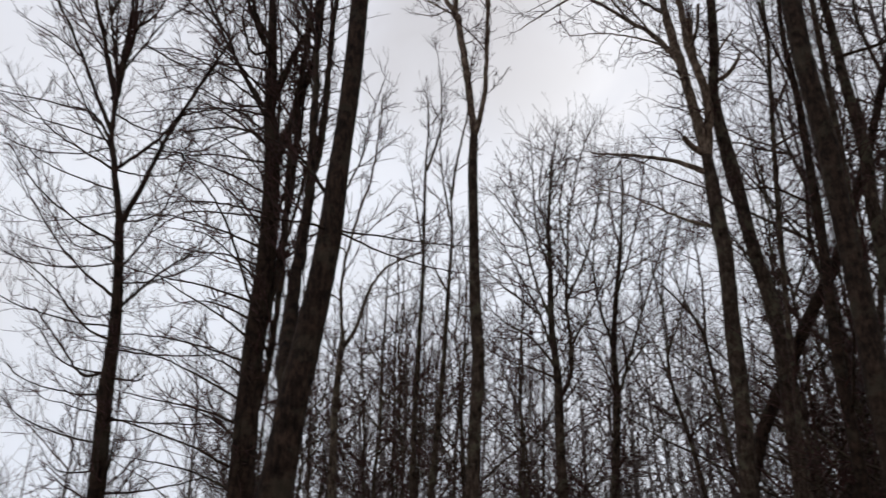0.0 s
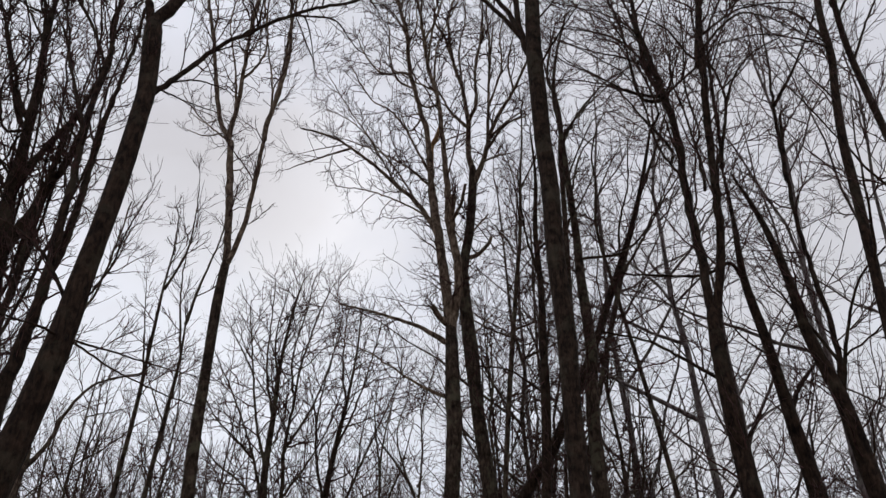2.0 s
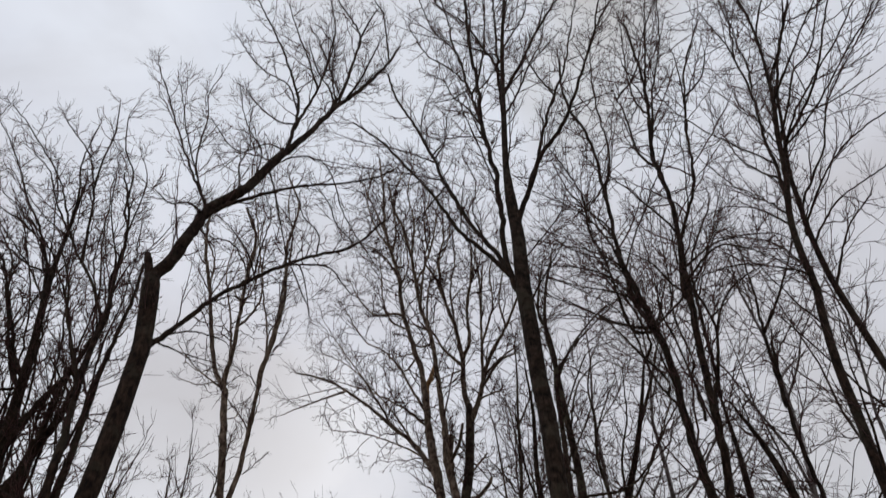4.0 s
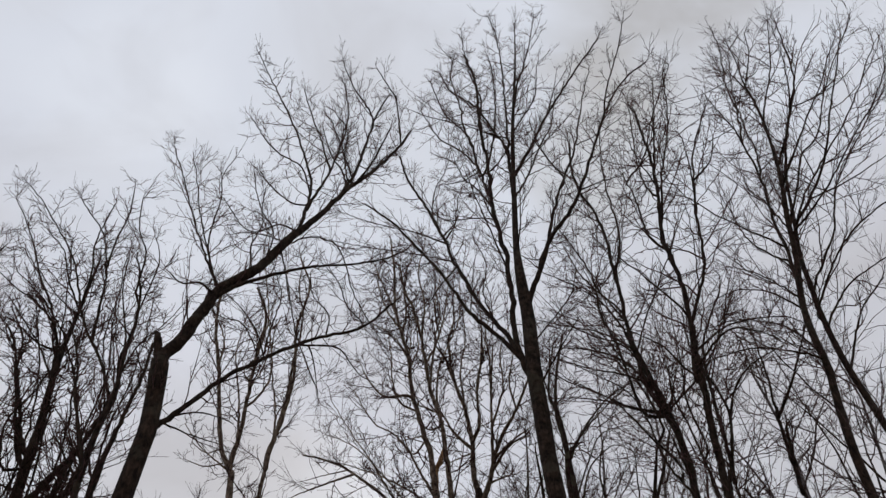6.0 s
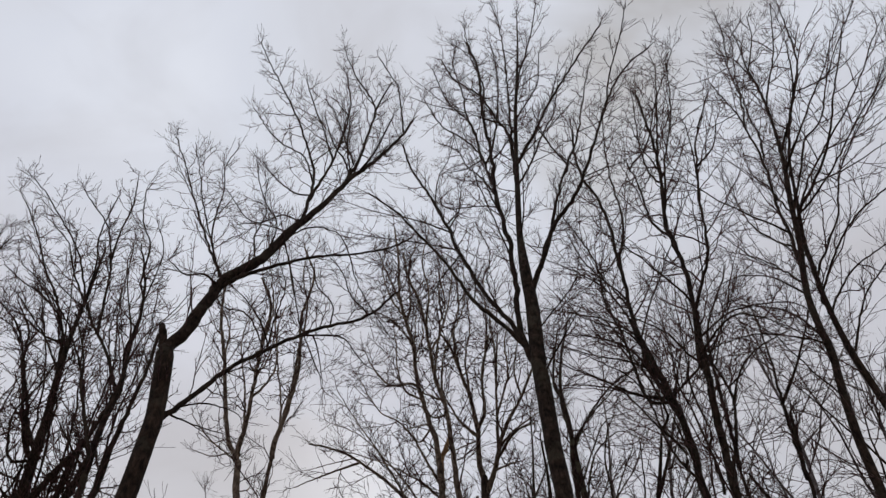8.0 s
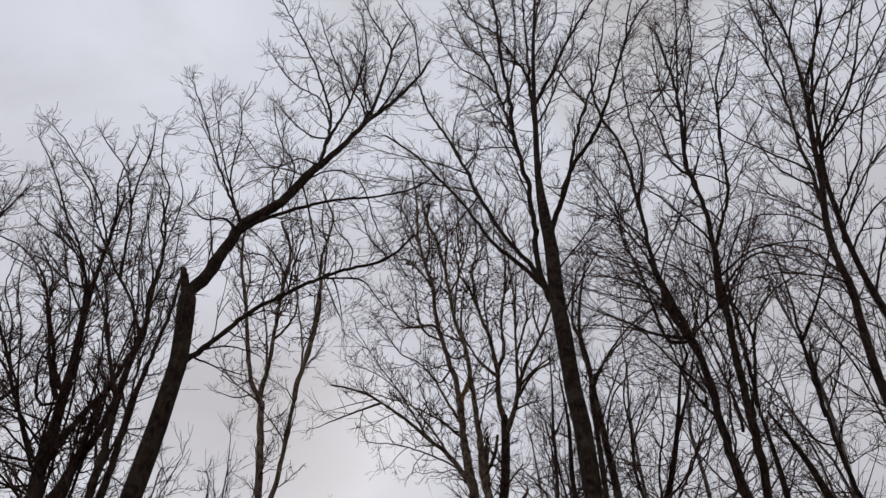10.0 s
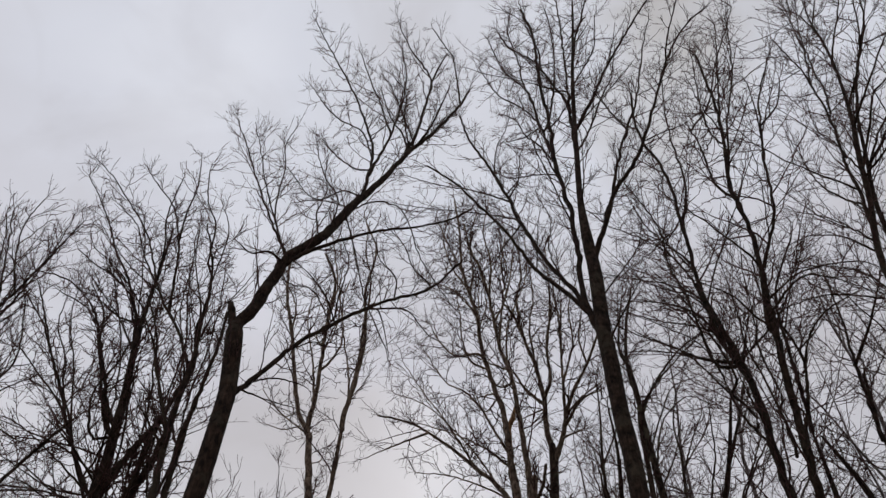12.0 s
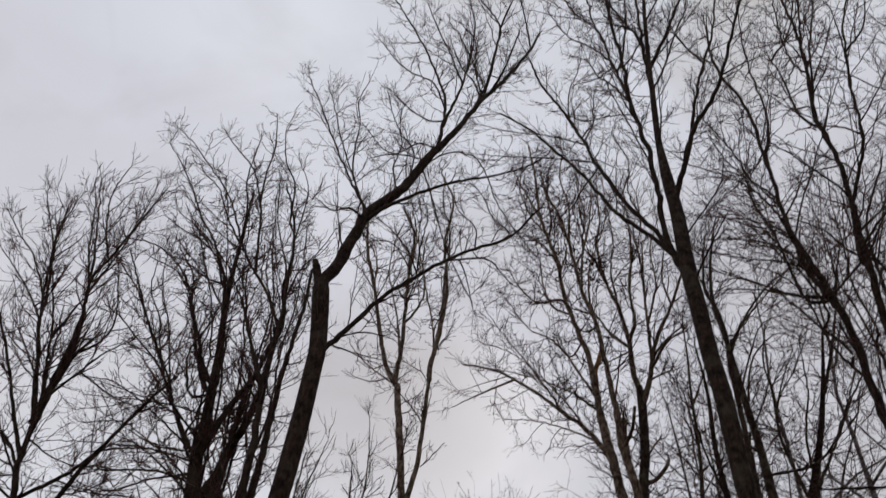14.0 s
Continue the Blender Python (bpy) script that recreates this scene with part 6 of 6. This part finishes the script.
tree(SNAPPED, BARK_DARK, "dark alder with a snapped top bent far over to one side", 7.0, 0.62, 0.9, 0.3, 0.9, 0.85, steps=(6, 3, 2), crook=0.085, rise=0.6, open_angle=44, fine=0.68)
tree(CLUMP, BARK_DARK, "dark many-stemmed alder clump with dense crossing twigs", 5.7, 0.6, 0.3, 0.6, 0.25, 0.9, crook=0.12, rise=0.45, open_angle=50, fine=1.0)
# trunk darker than its limbs: older bark, with the wood's shade painted in
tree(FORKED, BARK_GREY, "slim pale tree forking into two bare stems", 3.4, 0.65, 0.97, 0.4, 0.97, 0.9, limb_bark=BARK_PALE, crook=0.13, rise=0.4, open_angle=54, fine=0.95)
tree(SLENDER, BARK_GREY, "slender young tree with few upright twigs", 3.0, 0.8, 0.4, 0.5, 0.4, 1.1)
tree(SLENDER2, BARK_GREY, "slender sapling with upright branches near the top", 3.0, 0.8, 0.4, 0.5, 0.4, 1.1)
tree(DEAD, BARK_TAN, "thin crooked tree forking low down", 4.0, 0.8, 0.6, 0.6, 0.5, 1.2, crook=0.12)
tree(VASE, BARK_GREY, "brown-grey tree spreading like a vase with a split stub", 6.4, 0.75, 0.8, 0.5, 0.7, 1.2, limb_bark=BARK_PALE, crook=0.13, rise=0.4, open_angle=52, fine=0.9)
tree(VASE2, BARK_GREY, "brown-grey leaning tree with pale crooked limbs", 5.8, 0.75, 0.8, 0.5, 0.6, 1.2, limb_bark=BARK_PALE, crook=0.13, rise=0.4, open_angle=52, fine=0.9)
tree(TALL, BARK_BROWN, "tall straight brown tree with a wide dark open crown", 5.0, 0.72, 0.6, 0.7, 0.6, 1.3, limb_bark=BARK_DARK, steps=(6, 3, 2), crook=0.075, rise=0.6, open_angle=43, fine=0.82)
tree(SLIM, BARK_GREY, "slim bent tree close behind a tall trunk", 3.2, 0.8, 0.3, 0.7, 0.3, 1.2, crook=0.12, rise=0.4, open_angle=52, fine=0.95)
for plan in (THIN, THIN2):
    tree(plan, BARK_GREY, "thin straight tree with a few level branches", 3.2, 0.8, 0.3, 0.8, 0.3, 1.2, crook=0.13, rise=0.35, open_angle=54, fine=0.95)
for plan, thick_with in ((DOME, 6.0), (DOME2, 5.6), (DOME3, 3.6), (DOME4, 3.6)):
    tree(plan, BARK_GREY, "bare tree with a rounded crown of fine twigs", thick_with, 1.0, 0.35, 1.0, 0.3, 1.6, crook=0.1, rise=0.4, open_angle=54, fine=1.15, counts=(5, 2), steps=(6, 3, 1))
tree(IVIED, BARK_GREY, "grey upright tree beside a thicker neighbour", 3.0, 0.9, 0.3, 0.8, 0.3, 1.3, crook=0.12, rise=0.35, open_angle=52, fine=0.95)
tree(CROSSING, BARK_DARK, "dark tree leaning far over behind upright trunks", 3.2, 0.8, 0.6, 0.5, 0.6, 1.1, crook=0.12, rise=0.4, open_angle=52, fine=0.95)
tree(SHADED, BARK_DARK, "dark slim tree in the shade of a tall trunk", 4.2, 0.8, 0.3, 1.0, 0.3, 1.2, crook=0.13, rise=0.3, open_angle=54, fine=0.95)
tree(VEE, BARK_GREY, "thin grey tree dividing into a narrow fork", 3.4, 0.8, 0.5, 0.6, 0.45, 1.3, crook=0.08, rise=0.4, open_angle=52, fine=0.95)
tree(TWIN, BARK_DARK, "dark tree dividing into two long stems", 4.6, 0.9, 0.6, 0.6, 0.6, 1.6, steps=(6, 3, 1), crook=0.11, rise=0.4, open_angle=50, fine=1.0)
tree(LEANING, BARK_DARK, "dark leaning tree among crossing stems", 5.0, 1.0, 0.45, 0.7, 0.5, 1.6, crook=0.12, rise=0.4, open_angle=52, fine=0.85)
tree(SLANTING, BARK_DARK, "dark slanting tree with long upright shoots", 5.0, 1.0, 0.45, 0.7, 0.5, 1.6, crook=0.12, rise=0.4, open_angle=52, fine=0.85)
tree(EDGE, BARK_DARK, "tall dark tree with a broad fan of branches", 6.2, 0.75, 0.5, 0.7, 0.4, 1.5, steps=(6, 3, 1), crook=0.08, rise=0.55, open_angle=44, fine=0.75)
tree(EDGE_PAIR, BARK_DARK, "dark slanting tree crossing its taller neighbour", 3.2, 1.05, 0.6, 0.7, 0.4, 1.7, fine=0.95, steps=(6, 3, 1), crook=0.09)
tree(CROOKED, BARK_DARK, "dark crooked tree with zigzag trunk and long limbs", 6.6, 0.7, 0.4, 0.5, 0.3, 1.2, crook=0.08, rise=0.55, open_angle=44, fine=0.9)


def grown_shape(height, number, spread, low=0.22, slim=0.0054, rise=0.5):
    """The trunk and the rising limbs of a tree of the wood behind: paths and radii."""
    count = 16
    up = np.linspace(0, 1, count)
    sway = np.cumsum(rng.normal(size=(count, 2)), axis=0) * 0.008 * height * up[:, None] ** 0.5
    path = np.concatenate([sway * 0.6, (up * height * 0.9)[:, None]], 1)
    path[0] = 0
    radii = slim * height * (1 - 0.9 * up**0.8) + 0.004
    limb, thick = sprout(path[None], radii[None], number, low, height * 0.34, spread, rise, 7, 0.0024 * height, 0.004, 0.07)
    return path, radii, limb, thick


def wild_tree(x, y, height, density, label, number=12, spread=34, wood=None, **more):
    """A tree of the wood behind, with its trunk, limbs and crown."""
    top = new("bare_tree")
    top.location = (x, y, ground_height(x, y) - 0.05)
    tagged(top, label, "tree", "bare trees of the wood behind")
    path, radii, limb, thick = grown_shape(height, number, spread, rise=more.get("rise", 0.6))
    # unless given other wood, the tree takes colours paled to look hazy
    bark_of, twig_of, twig_label = wood or (BARK_HAZED, TWIG_HAZED, "fine bare brown twigs with haze put into their colour")
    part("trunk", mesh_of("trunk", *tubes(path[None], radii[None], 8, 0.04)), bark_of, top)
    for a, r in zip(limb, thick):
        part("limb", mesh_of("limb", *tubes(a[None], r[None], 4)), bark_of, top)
    bearing = [(a, r, 0.12, height * 0.2) for a, r in zip(limb, thick)] + [(path, radii, 0.3, height * 0.5)]
    hang_twigs(bearing, top, density, 0.10 * height, twig_of, twig_label, **more)
    return top


# trees of the middle distance: x, y and height
MIDDLE = [
    (4.9, 17.3, 11.5), (-3.5, 12.5, 6.6), (-5.1, 16.2, 7.2), (-1.3, 14.9, 9.6),
    (-1.0, 16.0, 10.4), (0.7, 19.0, 11.7), (1.4, 17.9, 10.8), (4.7, 10.5, 12.7),
    (5.4, 11.3, 12.8), (6.0, 12.1, 12.8), (5.3, 8.5, 7.7), (6.9, 9.8, 9.2),
    (7.4, 8.1, 8.1), (9.1, 10.6, 9.9), (6.7, 11.1, 9.8), (8.0, 10.2, 9.3),
    (9.3, 9.1, 9.1), (5.8, 8.1, 13.5), (7.3, 7.5, 14.2), (8.2, 7.3, 13.4),
    (6.2, 10.2, 15.6), (-3.6, 8.8, 5.6), (-2.4, 9.5, 6.3), (5.1, 10.9, 13.3), (7.3, 9.5, 12.8),
    (4.35, 10.6, 10.2), (4.6, 11.6, 10.4), (4.9, 11.0, 8.7), (5.7, 11.7, 8.9)]
for n, (x, y, height) in enumerate(MIDDLE):
    if 7 <= n < 10 or n >= len(MIDDLE) - 4:
        wild_tree(x, y, height, 2.9, "thin dark tree thick with crooked level twigs", 16, 62, (BARK_GREY, TWIG, "fine crooked dark twigs"), counts=(6, 3), steps=(4, 2, 1), fine=0.9, rise=0.15, crook=0.14, open_angle=60)
    else:
        wild_tree(x, y, height, 2.8, "slim bare tree standing in the wood behind", 12, 48, counts=(5, 2), steps=(4, 2, 1), fine=1.2, rise=0.3, crook=0.12, open_angle=56)


def scattered(number, near, far, low, high, room):
    """Places in a stretch of the wood, no two closer than room."""
    spots = []
    while len(spots) < number:
        a, d = radians(rng.uniform(low, high)), math.sqrt(rng.uniform(near**2, far**2))
        x, y = d * math.sin(a), d * math.cos(a)
        if all((x - u) ** 2 + (y - v) ** 2 > room**2 for u, v in spots):
            spots.append((x, y))
        else:
            room *= 0.995
    return spots


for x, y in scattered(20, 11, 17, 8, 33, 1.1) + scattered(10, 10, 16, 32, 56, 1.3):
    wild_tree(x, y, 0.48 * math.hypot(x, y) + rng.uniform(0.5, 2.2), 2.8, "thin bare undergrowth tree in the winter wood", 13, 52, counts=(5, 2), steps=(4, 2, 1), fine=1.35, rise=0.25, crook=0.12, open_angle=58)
for x, y in scattered(15, 9.0, 13.5, 20, 33, 0.9):
    wild_tree(x, y, rng.uniform(5.8, 9.2), 3.0, "dark low tree thick with crooked twigs", 14, 56, (BARK_GREY, TWIG, "fine crooked dark twigs"), counts=(5, 2), steps=(4, 2, 1), fine=1.35, rise=0.2, crook=0.13, open_angle=60)
for x, y in scattered(22, 11, 16, -14, 7, 0.8):
    wild_tree(x, y, 0.55 * math.hypot(x, y) + rng.uniform(0.5, 2.4), 3.2, "thin bare undergrowth tree in the winter wood", 13, 50, (BARK_GREY, TWIG, "fine bare reddish brown twigs"), counts=(5, 2), steps=(4, 2, 1), fine=1.35, rise=0.25, crook=0.12, open_angle=58)
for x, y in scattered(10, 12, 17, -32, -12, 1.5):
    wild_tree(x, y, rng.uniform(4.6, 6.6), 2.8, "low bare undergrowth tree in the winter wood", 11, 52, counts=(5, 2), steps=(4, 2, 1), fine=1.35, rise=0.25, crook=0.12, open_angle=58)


# the wood beyond, too far and dense to tell its trees apart
def build_far_wood():
    kinds = []
    for n in range(14):
        height = 7.0 + 0.8 * (n % 10)
        path, radii, limb, thick = grown_shape(height, 13, 50, 0.15, 0.0046, 0.3)
        bearing = [(a, r, 0.1, height * 0.2) for a, r in zip(limb, thick)] + [(path, radii, 0.2, height * 0.6)]
        few = (1.0, (3, 0), (2, 1, 1)) if n > 9 else (1.7, (4, 0), (3, 1, 1))
        kinds.append(joined([tubes(path[None], radii[None], 5), tubes(limb, thick, 3)] + twig_pieces(bearing, few[0], 0.10 * height, few[1], few[2], 1.5, 0.25, 0.11, 56)))
    pieces = []
    ahead = scattered(76, 15, 38, -48, 62, 1.6) + scattered(40, 14, 27, -14, 4, 0.8) + scattered(76, 14, 27, 4, 34, 0.7) + scattered(25, 15, 28, 34, 62, 1.2)
    # unseen trees added round the back to cut sky light on the trunks
    behind = scattered(34, 9, 34, 70, 300, 2.2)
    for n, (x, y) in enumerate(ahead + behind):
        far = n < len(ahead)
        verts, faces = kinds[n % 10] if far else kinds[10 + n % 4]
        # the wood keeps an even, ragged top line as it goes back
        tall = 1.6 + math.hypot(x, y) * math.tan(radians(rng.uniform(18, 27) if -3.5 < x < 0.68 * y else rng.uniform(14, 23))) if far else rng.uniform(7, 12)
        a, size = rng.uniform(0, 2 * math.pi), tall / verts[:, 2].max()
        turn = np.array([[math.cos(a), -math.sin(a), 0], [math.sin(a), math.cos(a), 0], [0, 0, 1]])
        pieces.append((verts @ turn.T * size + np.array([x, y, ground_height(x, y) - 0.05]), faces))
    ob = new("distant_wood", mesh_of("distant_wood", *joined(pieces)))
    # the whole wood wears the bark colour lightened for haze
    ob.data.materials.append(BARK_HAZED)
    return tagged(ob, "distant leafless winter wood of thin haze-paled trees, unseen light-blocking ones added", "trees", kind="stuff")


build_far_wood()
